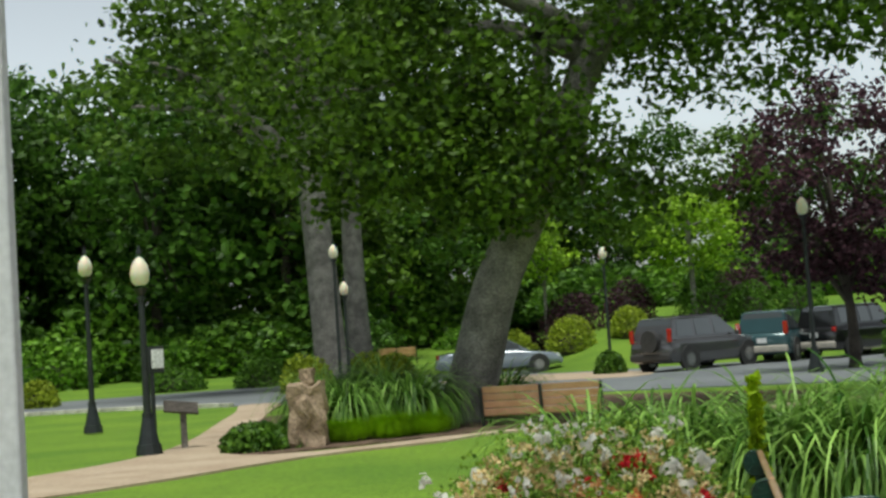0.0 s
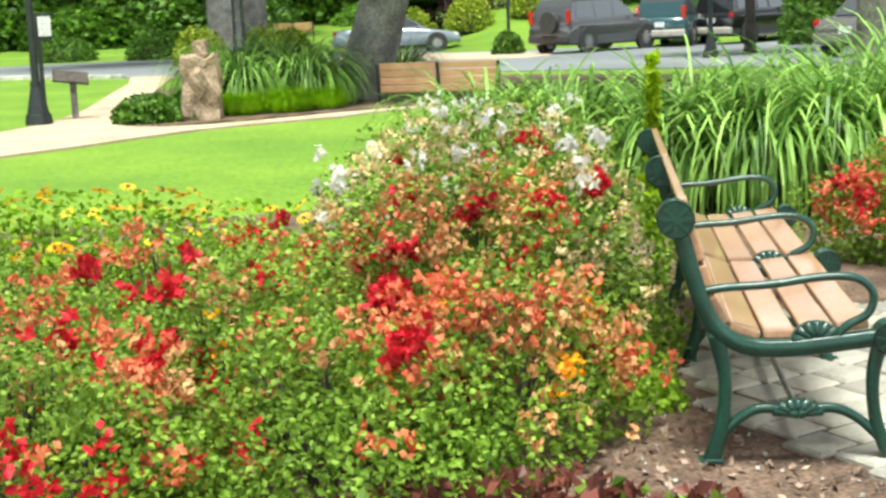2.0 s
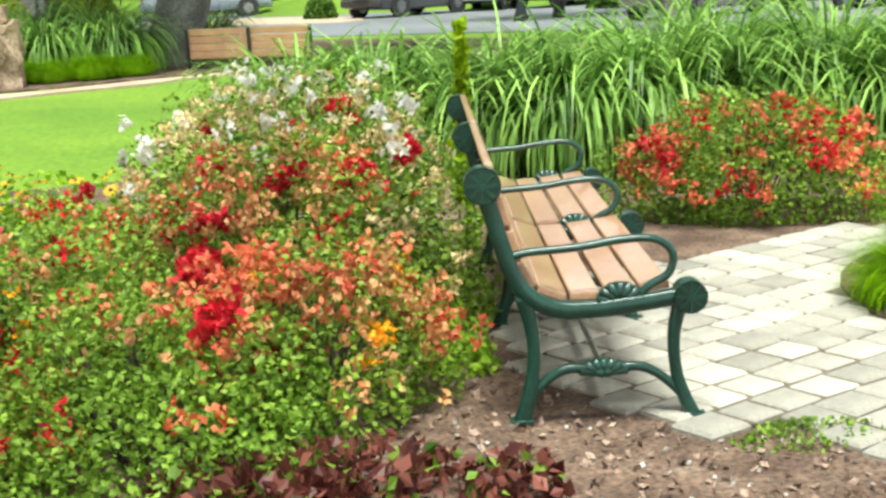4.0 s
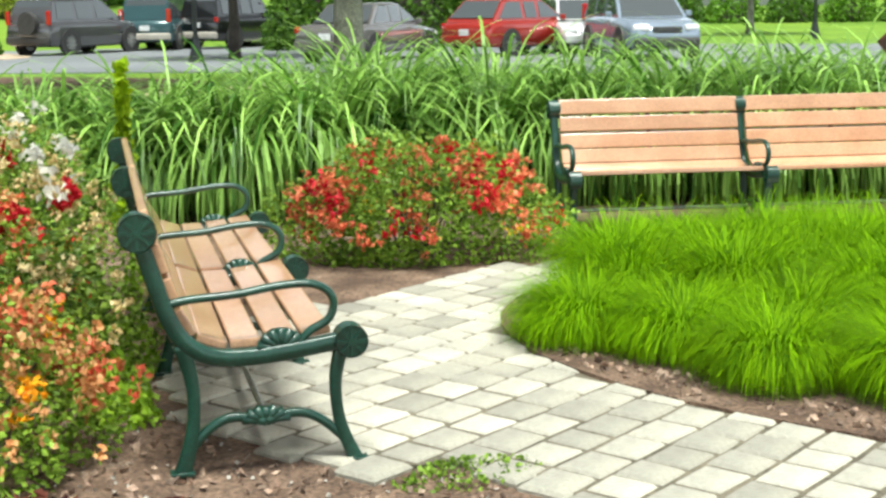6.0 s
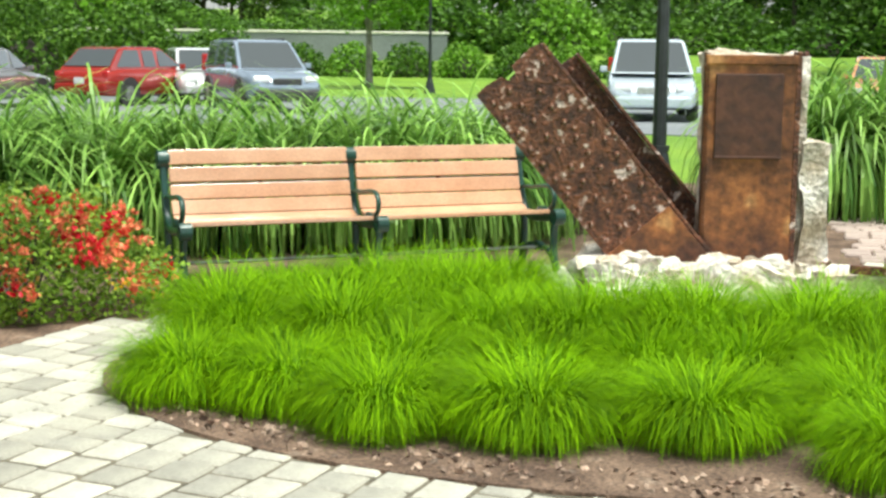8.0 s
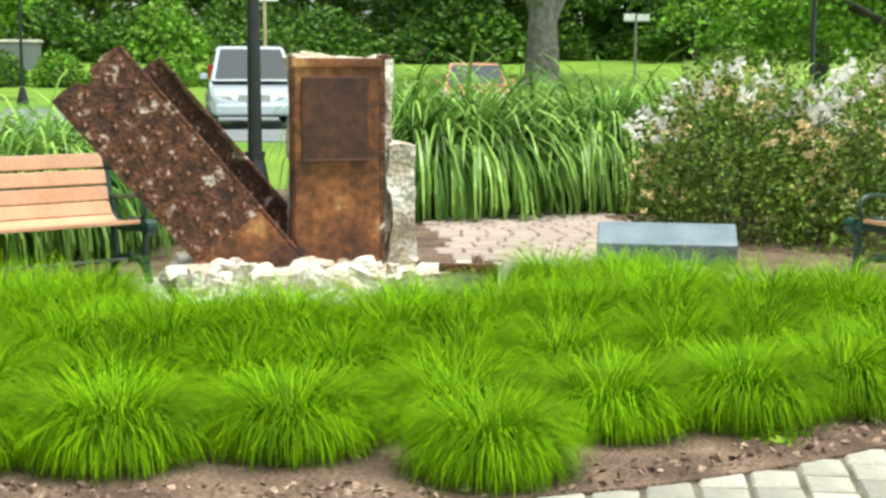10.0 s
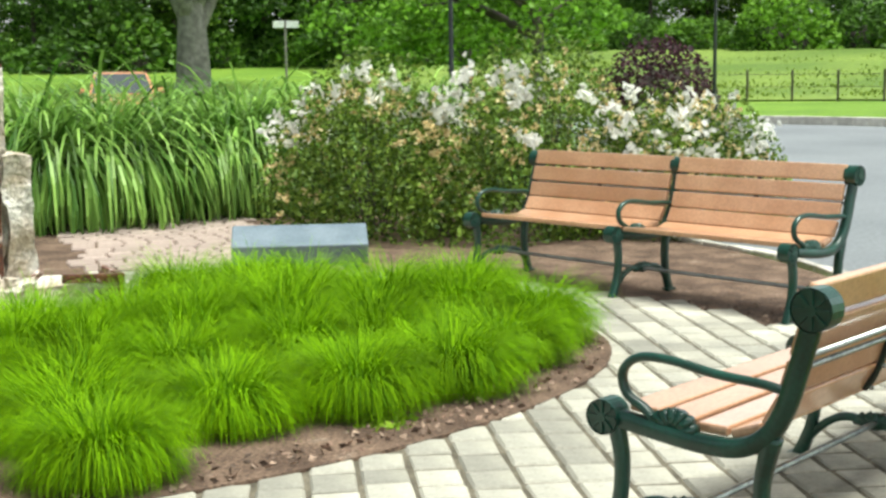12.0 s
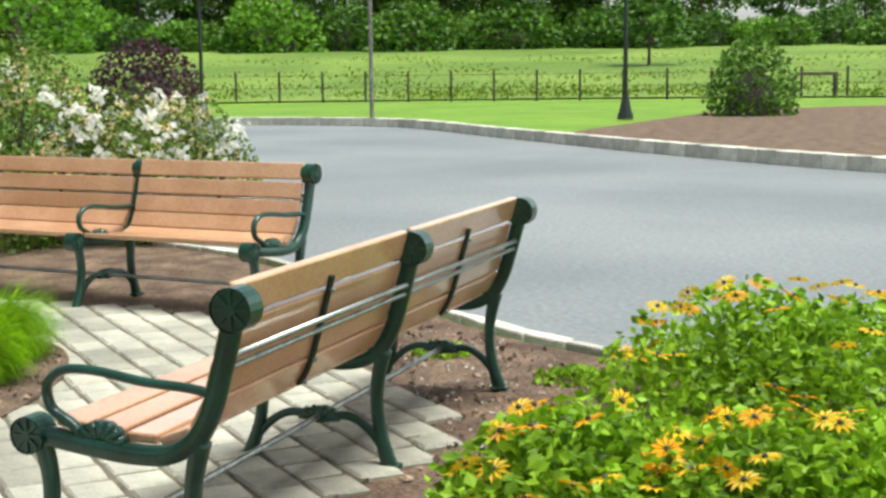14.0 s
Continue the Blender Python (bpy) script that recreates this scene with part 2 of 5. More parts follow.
def tube(points, radii, seg=8, flat=1.0):
    """A swept tube through points; flat squeezes it along world-ish x."""
    verts, faces = [], []
    pts = [Vector(p) for p in points]
    for i, p in enumerate(pts):
        d = (pts[min(i + 1, len(pts) - 1)] - pts[max(i - 1, 0)]).normalized()
        a = d.orthogonal().normalized() if abs(d.x) > 0.9 else d.cross(Vector((1, 0, 0))).normalized()
        b = d.cross(a)
        r = radii[i] if isinstance(radii, (list, tuple)) else radii
        for k in range(seg):
            th = 2 * math.pi * k / seg
            verts.append(p + a * math.cos(th) * r + b * math.sin(th) * r * flat)
    for i in range(len(pts) - 1):
        for k in range(seg):
            faces.append((i * seg + k, i * seg + (k + 1) % seg, (i + 1) * seg + (k + 1) % seg, (i + 1) * seg + k))
    faces.append(tuple(range(seg - 1, -1, -1)))
    faces.append(tuple((len(pts) - 1) * seg + k for k in range(seg)))
    return verts, faces


def spline(pts, n=6):
    """Points on a smooth curve through pts."""
    pts = [Vector(p) for p in pts]
    out = []
    for i in range(len(pts) - 1):
        p0, p1, p2, p3 = pts[max(i - 1, 0)], pts[i], pts[i + 1], pts[min(i + 2, len(pts) - 1)]
        for k in range(n):
            t = k / n
            out.append(0.5 * ((2 * p1) + (p2 - p0) * t + (2 * p0 - 5 * p1 + 4 * p2 - p3) * t * t + (3 * p1 - p0 - 3 * p2 + p3) * t ** 3))
    return out + [pts[-1]]


def joined(*parts):
    verts, faces = [], []
    for v, f in parts:
        n = len(verts)
        verts += list(v)
        faces += [tuple(i + n for i in q) for q in f]
    return verts, faces


def leaves(centres, size, up=0.3, spread=0.5):
    """Small pointed leaves, folded along the rib, one at each centre, turned at random."""
    n = len(centres)
    c = np.asarray(centres, float)
    d = RNG.normal(size=(n, 3))
    d[:, 2] = d[:, 2] * 0.6 + up
    d /= np.linalg.norm(d, axis=1)[:, None]
    s = np.cross(d, RNG.normal(size=(n, 3)))
    s /= np.linalg.norm(s, axis=1)[:, None] + 1e-9
    L = size * (1 - spread / 2 + spread * RNG.random(n))[:, None]
    W = L * 0.36
    nrm = np.cross(d, s) * L * 0.1
    v = np.stack([c - d * L * 0.5, c + s * W + nrm, c + d * L * 0.5, c - s * W + nrm], 1).reshape(-1, 3)
    f = np.arange(4 * n).reshape(n, 4)
    return v, f


def leaf_mesh(name, centres, size, material, parent, label="", up=0.3, spread=0.5):
    v, f = leaves(centres, size, up, spread)
    return raw(name, v, f, material, parent, label)


def dome(n, rx, ry, h, shell=0.55, lumps=9, z0=0.0, rough=0.25):
    """Points in the outer shell of a lumpy mound."""
    p = RNG.normal(size=(n, 3))
    p /= np.linalg.norm(p, axis=1)[:, None]
    p[:, 2] = np.abs(p[:, 2])
    k = RNG.normal(size=(lumps, 3))
    k /= np.linalg.norm(k, axis=1)[:, None]
    k[:, 2] = np.abs(k[:, 2])
    bump = 1 + rough * (np.max(p @ k.T, axis=1) ** 6 - 0.5)
    r = (shell + (1 - shell) * RNG.random(n) ** 0.5) * bump
    return p * r[:, None] * [rx, ry, h] + [0, 0, z0]


def blades(n, radius, length, width, lean, droop, segs=4, base=0.5):
    """Grass blades from a tussock's base, arching outwards."""
    th = RNG.random(n) * 2 * math.pi
    rr = radius * base * np.sqrt(RNG.random(n))
    bx, by = rr * np.cos(th), rr * np.sin(th)
    az = th + RNG.normal(size=n) * 0.5
    L = length * (0.6 + 0.5 * RNG.random(n))
    ln = lean * (0.25 + RNG.random(n))
    dr = droop * (0.5 + RNG.random(n))
    w = width * (0.7 + 0.6 * RNG.random(n))
    verts = np.zeros((n, segs * 2 + 1, 3))
    sx, sy = -np.sin(az), np.cos(az)
    x, y, z = bx.copy(), by.copy(), np.zeros(n)
    ang = ln.copy()
    for i in range(segs + 1):
        t = i / segs
        ww = w * (1 - 0.65 * t)
        if i < segs:
            verts[:, 2 * i] = np.stack([x - sx * ww / 2, y - sy * ww / 2, z], 1)
            verts[:, 2 * i + 1] = np.stack([x + sx * ww / 2, y + sy * ww / 2, z], 1)
        else:
            verts[:, 2 * segs] = np.stack([x, y, z], 1)
        x = x + np.cos(az) * np.sin(ang) * L / segs
        y = y + np.sin(az) * np.sin(ang) * L / segs
        z = z + np.cos(ang) * L / segs
        ang = ang + dr / segs * (1 + t)
    k = segs * 2 + 1
    faces = []
    for b in range(n):
        o = b * k
        for i in range(segs - 1):
            faces.append((o + 2 * i, o + 2 * i + 1, o + 2 * i + 3, o + 2 * i + 2))
        faces.append((o + 2 * segs - 2, o + 2 * segs - 1, o + 2 * segs))
    return np.maximum(verts.reshape(-1, 3), [-9, -9, 0.005]), faces


# ---- setting ----
def rise(x, y):
    """Height of the land: level round the plaza, rising beyond the drive."""
    r = math.hypot(x, y)
    far = 0.0 if r < 55 else 0.045 * (r - 55) * min(1.0, (r - 55) / 30)
    a = math.degrees(math.atan2(x, y))
    side = max(0.0, min(1.0, (a - 3.0) / 3.0)) * max(0.0, min(1.0, (34.0 - a) / 8.0))
    return far + side * 0.11 * max(0.0, min(r, 64.0) - 49.0)


gv, gf = [], []
rings = [0.0, 3, 8, 15, 25, 35, 45, 49, 52, 55, 58, 61, 64, 70, 80, 95, 115, 140, 180, 260, 500, 1200, 3000]
SEG = 240
for r in rings:
    for k in range(SEG):
        a = 2 * math.pi * k / SEG
        x, y = r * math.cos(a), r * math.sin(a)
        gv.append((x, y, min(rise(x, y), 9.0) - 0.02))
for i in range(len(rings) - 1):
    for k in range(SEG):
        gf.append((i * SEG + k, i * SEG + (k + 1) % SEG, (i + 1) * SEG + (k + 1) % SEG, (i + 1) * SEG + k))
tagged(raw("ground", gv, gf, M_LAWN, smooth=True), "bright green mown lawn rising to a far meadow", "lawn", kind="structure")


def sheet(name, outline, z, material, label, category, holes=False, n=4, up=True):
    """A level sheet with a smooth outline and a small skirt that meets the ground."""
    pts = spline([(x, y, z) for x, y in [*outline, outline[0]]], n)[:-1]
    n = len(pts)
    faces = []
    for a, b, c in tessellate_polygon([pts]):
        flip = (pts[b] - pts[a]).cross(pts[c] - pts[a]).z < 0
        faces.append((a, c, b) if flip else (a, b, c))
    faces += [(i, n + i, n + (i + 1) % n, (i + 1) % n) for i in range(n)]
    verts = pts + [Vector((p.x, p.y, -0.06)) for p in pts]
    return tagged(raw(name, verts, faces, material), label, category, kind="structure")


ROAD_IN = [(-70, 52), (-30, 46), (-11.2, 42.2), (-8.4, 40.5), (-5.6, 38.5), (-2, 34.5), (3, 32.7), (8, 29.5), (12, 26), (16, 22), (19.5, 16), (20.5, 10), (17, 5.2), (12, 2.2), (10.4, 0.85), (8, -0.5), (7.0, -1.15), (5.5, -2.8), (3.6, -6), (1, -14), (-2, -40)]
ROAD_OUT = [(14, -40), (13, -14), (14.5, -8.4), (17.6, -6.0), (21.4, -4.1), (27, -1.9), (32.6, 0.4), (34.8, 4.6), (36, 11), (34.5, 18), (31.5, 24), (31, 30), (25, 37), (17, 45.6), (10, 47.8), (5.4, 48.6), (3.6, 51), (3.0, 56), (-4, 64), (-12, 69), (-24, 71), (-70, 78)]
sheet("road", ROAD_IN + ROAD_OUT, 0.004, M_ASPHALT, "smooth grey asphalt drive curving past the plaza", "road", n=5)

# the plaza and its island are ovals with one pair of axes
PC, PU, PV = Vector((5.25, 3.75, 0)), Vector((0.755, -0.655, 0)), Vector((0.655, 0.755, 0))


def oval(a, b, k=1.0):
    return [((PC + PU * (a * k * math.cos(t)) + PV * (b * k * math.sin(t))).x, (PC + PU * (a * k * math.cos(t)) + PV * (b * k * math.sin(t))).y) for t in np.linspace(0, 2 * math.pi, 25)[:-1]]


def in_oval(x, y, a, b):
    d = Vector((x, y, 0)) - PC
    return (d.dot(PU) / a) ** 2 + (d.dot(PV) / b) ** 2


IA, IB = 3.0, 1.88
PLAZA = [(1.22, 4.38), (1.2, 4.9), (1.32, 5.6), (1.75, 6.08), (2.42, 6.24), (3.02, 6.47), (3.7, 6.65), (4.9, 6.95), (6.2, 6.75), (7.4, 6.2), (8.4, 5.4), (8.9, 4.5), (9.0, 3.3), (8.73, 2.15), (8.35, 1.33), (7.9, 0.79), (7.2, 0.28), (6.5, -0.1), (5.97, -0.28), (5.47, -0.36), (5.06, -0.24), (4.4, 0.15), (3.8, 0.72), (3.25, 1.33), (2.6, 1.98), (2.1, 2.6), (1.89, 3.09), (1.92, 3.4), (1.88, 3.68), (1.72, 3.82), (1.5, 3.9), (1.34, 4.1)]


def in_plaza(x, y, grow=0.0):
    """True inside the plaza's outline, drawn out or in by grow."""
    cx, cy = x - PC.x, y - PC.y
    k = 1 - grow / max(math.hypot(cx, cy), 0.5)
    x, y = PC.x + cx * k, PC.y + cy * k
    hit = False
    for (ax, ay), (bx, by) in zip(PLAZA, PLAZA[1:] + PLAZA[:1]):
        if (ay > y) != (by > y) and x < ax + (y - ay) / (by - ay) * (bx - ax):
            hit = not hit
    return hit


sheet("planting_bed", [(-4.2, 2), (-4.2, 8.9), (-2.7, 9.9), (-0.3, 10.3), (1.5, 11.2), (4, 11.6), (8, 11.2), (12, 10.2), (15.2, 8), (15.6, 5.2), (12.2, 2.55), (10.4, 1.02), (8, -0.33), (7.0, -0.98), (5.5, -2.55), (4.2, -4.4), (1.5, -3.6), (-3, -1.5)], 0.006, M_MULCH, "dark bark mulch bed round the paved plaza", "mulch bed", n=4)
sheet("plaza_base", [(PC.x + (x - PC.x) * 0.972, PC.y + (y - PC.y) * 0.972) for x, y in PLAZA], 0.0195, M_BED, "sandy joints between the plaza pavers", "paving")
sheet("island_bed", oval(IA, IB), 0.034, M_MULCH, "mulch bed of the oval island in the plaza", "mulch bed")
sheet("garden_bed", [(-3.9, 19.6), (-2.0, 20.1), (0.8, 21.7), (4.5, 22.9), (7, 26.5), (2, 31.6), (-2, 32.6), (-4.2, 31), (-4.2, 25)], 0.008, M_MULCH, "dark mulch bed under the big tree", "mulch bed")
sheet("path", [(-14, 9.5), (-8, 13), (-4.28, 15.78), (-2.06, 18.75), (-0.2, 19.95), (0.8, 20.9), (5, 22.2), (9, 24.2), (8.8, 24.7), (4.7, 22.75), (0.7, 21.35), (-2.0, 19.55), (-3.4, 20.3), (-3.6, 23), (-4.2, 30), (-4.6, 35.6), (-4.8, 38.6), (-6.0, 39), (-5.5, 35), (-5.1, 30), (-4.6, 23.5), (-4.9, 20.2), (-6.3, 17.6), (-9, 14.8), (-14.5, 11)], 0.012, M_PATH, "tan gravel footpath curving across the lawn", "path", n=3)
sheet("apron", [(1.0, 43.5), (5.2, 40.5), (6.2, 44.5), (3.6, 48.5), (-0.5, 48)], 0.014, M_PATH, "tan gravel apron beside the car park", "path", n=3)
sheet("bank", [(26, -2.75), (28.5, -3.2), (37.2, -7.4), (40, -9), (44, -16), (36, -20), (22, -12), (15.2, -9.6), (17.5, -6.9), (21.2, -4.9)], 0.02, M_MULCH, "brown mulched bank beside the drive", "mulch bed", n=3)


# ---- benches ----
SEATS = 1.207                     # spacing of the cast frames
PROFILE = [(-0.084, 0.759), (-0.042, 0.61), (-0.004, 0.49), (0.045, 0.41), (0.125, 0.365), (0.235, 0.357), (0.355, 0.367), (0.46, 0.380), (0.541, 0.391)]


def wheel_boss(x, s, z, r=0.056):
    """A round boss with eight raised spokes, on the frame's end."""
    bm = bmesh.new()
    cyl(bm, r, r, 0.060, pose(x, s, z, 0, 90, 0), 20)
    cyl(bm, r * 0.28, r * 0.22, 0.076, pose(x, s, z, 0, 90, 0), 10)
    for k in range(8):
        a = k * 45
        m = pose(x, s, z, a, 0, 0) @ pose(0, 0, r * 0.55)
        box(bm, (0.072, 0.010, r * 0.75), m)
    bmesh.ops.create_cone(bm, cap_ends=False, segments=20, radius1=r * 1.04, radius2=r * 1.04, depth=0.07, matrix=pose(x, s, z, 0, 90, 0))
    return bm


def bar(x, pts, w, thick, n=6, taper=None):
    """A flat cast bar along a curve in the frame's plane."""
    c = spline([(x, s, z) for s, z in pts], n)
    verts, faces = [], []
    for i, p in enumerate(c):
        d = (c[min(i + 1, len(c) - 1)] - c[max(i - 1, 0)]).normalized()
        nrm = Vector((0, -d.z, d.y))
        k = (taper(i / (len(c) - 1)) if taper else 1.0) * w / 2
        for sx, sn in ((-1, -1), (-1, 1), (-0.55, 1.25), (0.55, 1.25), (1, 1), (1, -1), (0.55, -1.25), (-0.55, -1.25)):
            verts.append(p + Vector((sx * thick / 2, 0, 0)) + nrm * sn * k * 0.8)
    for i in range(len(c) - 1):
        for k in range(8):
            faces.append((i * 8 + k, i * 8 + (k + 1) % 8, i * 8 + 8 + (k + 1) % 8, i * 8 + 8 + k))
    faces += [tuple(range(7, -1, -1)), tuple(len(verts) - 8 + k for k in range(8))]
    return verts, faces


def shell(x, s, z, r, tall=1.0):
    """A small fan of ribs, the casting's shell ornament."""
    out = []
    for k in range(7):
        a = radians(-75 + 25 * k)
        out.append(tube([(x, s, z), (x, s + math.sin(a) * r, z + math.cos(a) * r * tall)], [r * 0.16, r * 0.24], 6, 1.2))
    return joined(*out)


def bench(label, m, group="plaza benches"):
    """Two-seat bench: three cast frames, wooden planks between them, straps and rods behind."""
    b = thing("bench", label, "bench", m, group)
    for i in range(3):
        x = (i - 1) * SEATS
        f = raw("end_frame", *joined(
            bar(x, PROFILE, 0.052, 0.042),
            bar(x, [(0.03, 0.41), (0.058, 0.27), (0.05, 0.13), (0.015, 0.0)], 0.048, 0.04, taper=lambda t: 1.15 - 0.35 * math.sin(t * math.pi)),
            bar(x, [(0.525, 0.40), (0.495, 0.27), (0.505, 0.13), (0.553, 0.0)], 0.044, 0.04, taper=lambda t: 1.15 - 0.35 * math.sin(t * math.pi)),
            bar(x, [(0.03, 0.06), (0.10, 0.138), (0.175, 0.170), (0.275, 0.150)], 0.028, 0.03),
            bar(x, [(0.275, 0.150), (0.37, 0.170), (0.45, 0.138), (0.53, 0.06)], 0.028, 0.03)), M_IRON, b, "dark green cast iron end frame", True)
        raw("shell_ornament", *shell(x, 0.275, 0.150, 0.075, 0.6), M_IRON, f, smooth=True)
        raw("shell_ornament", *shell(x, 0.33, 0.374, 0.075, 0.85), M_IRON, f, smooth=True)
        part("boss", wheel_boss(x, -0.084, 0.759), M_IRON, f, "round spoked boss")
        part("boss", wheel_boss(x, 0.544, 0.388, 0.05), M_IRON, f, "round spoked boss")
        arm = [(x, 0.0, 0.535), (x, 0.06, 0.545), (x, 0.2, 0.553), (x, 0.34, 0.572), (x, 0.44, 0.568), (x, 0.492, 0.525), (x, 0.482, 0.462), (x, 0.42, 0.424), (x, 0.38, 0.385)]
        raw("armrest", *tube(spline(arm, 5), 0.0135, 8, 1.25), M_IRON, f, "curved green iron armrest", True)
        for s in (0.015, 0.553):
            part("foot", boxes(((0.055, 0.075, 0.014), pose(x, s, 0.007), 0.004)), M_IRON, f)
    path = spline([(0, s, z) for s, z in PROFILE], 10)
    lens = [0.0]
    for p, q in zip(path, path[1:]):
        lens.append(lens[-1] + (q - p).length)

    def on(d):
        k = max(i for i in range(len(lens)) if lens[i] <= d)
        k = min(k, len(path) - 2)
        t = (d - lens[k]) / (lens[k + 1] - lens[k])
        return path[k].lerp(path[k + 1], t), (path[k + 1] - path[k]).normalized()
    for side in (-1, 1):
        for d in (-0.005, 0.105, 0.214, 0.323, 0.452, 0.568, 0.684, 0.790):
            p, way = on(max(d, 0))
            nrm = Vector((0, -way.z, way.y))
            ang = math.degrees(math.atan2(way.z, way.y))
            q = p + nrm * 0.036 + way * (d if d < 0 else 0)
            bm = boxes(((SEATS - 0.05, 0.094, 0.028), pose(side * SEATS / 2, q.y, q.z, ang, 0, 0), 0.006))
            part("plank", bm, M_WOOD, b)
        mid = side * SEATS / 2
        run = []
        for k in range(15):
            p, way = on(0.01 + 0.36 * k / 14)
            run.append(p + Vector((mid, 0, 0)) + Vector((0, -way.z, way.y)) * 0.015)
        strap = raw("strap", *tube(run, 0.010, 6, 1.5), M_STRAP, b, "thin dark iron back strap")
        for d in (0.05, 0.16, 0.27, 0.35):
            p, way = on(d)
            bm = bmesh.new()
            bmesh.ops.create_uvsphere(bm, u_segments=8, v_segments=5, radius=0.008, matrix=Matrix.Translation(p + Vector((mid, 0, 0)) + Vector((0, -way.z, way.y)) * 0.002))
            part("bolt", bm, M_STEELROD, strap, "steel bolt head")
    for d in (0.128, 0.160):
        p, way = on(d)
        raw("back_rod", *tube([(-SEATS, p.y - 0.014, p.z), (SEATS, p.y - 0.014, p.z)], 0.009, 8), M_STEELROD, b, "long dull steel rod behind the back", True)
    raw("stretcher", *tube([(-SEATS, 0.275, 0.162), (SEATS, 0.275, 0.162)], 0.011, 8), M_STEELROD, b, "long steel stretcher rod")
    return b


def along(p, q, back=0.075):
    """Pose of a bench whose back's top runs from p to q (left to right for one who sits)."""
    d = (Vector((*q, 0)) - Vector((*p, 0))).normalized()
    mid = (Vector((*p, 0)) + Vector((*q, 0))) / 2
    front = Vector((d.y, -d.x, 0))
    x = -d
    m = Matrix((( -d.x, front.x, 0, 0), (-d.y, front.y, 0, 0), (0, 0, 1, 0), (0, 0, 0, 1)))
    return Matrix.Translation(mid + front * back + Vector((0, 0, 0.02))) @ m


def facing(x, y, heading):
    """Pose of a bench whose seat looks along heading, degrees from +x."""
    return pose(x, y, 0.015, 0, 0, heading - 90)


bench("green iron and tan wood bench beside the rose bed", facing(1.242, 5.295, -10.5))
bench("green iron and tan wood bench before tall grasses", Matrix.Translation((0, 0, -0.03)) @ facing(5.499, 7.321, -107.65))
bench("green iron and tan wood bench before the white roses", facing(8.839, 1.469, 152.1))
bench("green iron and tan wood bench with its back to the drive", facing(5.087, -0.158, 68.72))


def plain_bench(label, p, q, sink=0.0):
    b = thing("bench", label, "bench", Matrix.Translation((0, 0, sink)) @ along(p, q))
    for side in (-0.5, 0.5):
        for k in range(4):
            part("plank", boxes(((0.97, 0.028, 0.105), pose(side, -0.05 - 0.012 * k, 0.84 - 0.118 * k, 8, 0, 0), 0.005)), M_WOOD, b)
        for k in range(4):
            part("plank", boxes(((0.97, 0.105, 0.028), pose(side, 0.07 + 0.118 * k, 0.42), 0.005)), M_WOOD, b)
    for x in (-0.98, 0, 0.98):
        part("leg", boxes(((0.05, 0.06, 0.9), pose(x, -0.1, 0.45, 8, 0, 0), 0.01), ((0.05, 0.5, 0.05), pose(x, 0.22, 0.38), 0.01), ((0.05, 0.05, 0.4), pose(x, 0.44, 0.2), 0.01)), M_BLACK, b)
    return b


plain_bench("weathered tan plank bench under the big tree", (2.35, 22.0), (0.45, 22.5), -0.27)
plain_bench("pale plank bench at the wood's edge", (-1.7, 69.5), (-3.7, 69.5), 0.31)

# ---- the island: tussocks and the steel monument ----
def tussock(name, label, category, n, radius, length, width, lean, droop, material, segs=4):
    t = thing(name, label, category)
    v, f = blades(n, radius, length, width, lean, droop, segs)
    tagged(raw("foliage", v, f, material, t), kind="stuff")
    return t


def scatter(kinds, spots, group, zs=0.0):
    made = []
    for i, (x, y, s, sz) in enumerate(spots):
        k = kinds[i % len(kinds)]
        c = copy_thing(k, Matrix.Translation((x, y, zs)) @ pose(0, 0, 0, 0, 0, random.uniform(0, 360)))
        c.scale = (s, s, sz)
        tagged(c, group=group)
        made.append(c)
    return made


tufts = [tussock("grass_tussock", "bright green fountain grass tussock in the island", "grass tussock", 4800, 0.27, 0.42, 0.0042, 0.50, 2.15, L_ISLAND, 4) for _ in range(3)]
SCULPT = Vector((6.17, 5.03, 0))
rnd = random.Random(4)
# the front row stands apart, tuft by tuft; behind it the tufts close up to a mat
front = [(2.98, 5.0), (3.22, 4.62), (3.28, 4.12), (3.66, 3.72), (4.12, 3.30), (4.66, 2.94), (5.0, 2.48), (5.4, 2.1), (5.86, 1.86), (6.45, 1.82)]
spots = [(x, y, rnd.uniform(0.98, 1.08), rnd.uniform(1.02, 1.14)) for x, y in front]
for i in range(-6, 7):
    for j in range(-4, 5):
        p = PC + PU * (0.47 * (i + 0.5 * (j % 2))) + PV * (0.41 * j) + Vector((rnd.uniform(-0.07, 0.07), rnd.uniform(-0.07, 0.07), 0))
        d = p - SCULPT
        if in_oval(p.x, p.y, 2.72, 1.62) > 1.0 or (-0.85 < d.dot(PU) < 1.15 and -0.95 < d.dot(PV) < 0.5):
            continue
        if (p - Vector((9.2, 4.2, 0))).length < 0.4 or min(math.hypot(p.x - x, p.y - y) for x, y in front) < 0.44 or (p - Vector((4.05, 3.72, 0))).length < 0.26:
            continue
        spots.append((p.x, p.y, rnd.uniform(0.9, 1.12), rnd.uniform(1.05, 1.25) + (0.22 if (p - PC).dot(PV) > -0.2 else 0.0)))
scatter(tufts, spots, "island grass tussocks", 0.02)
for t, p in zip(tufts, ((7.4, 2.5, 0.02), (7.2, 3.1, 0.02), (4.1, 5.6, 0.02))):
    t.matrix_basis = Matrix.Translation(p)
    tagged(t, group="island grass tussocks")


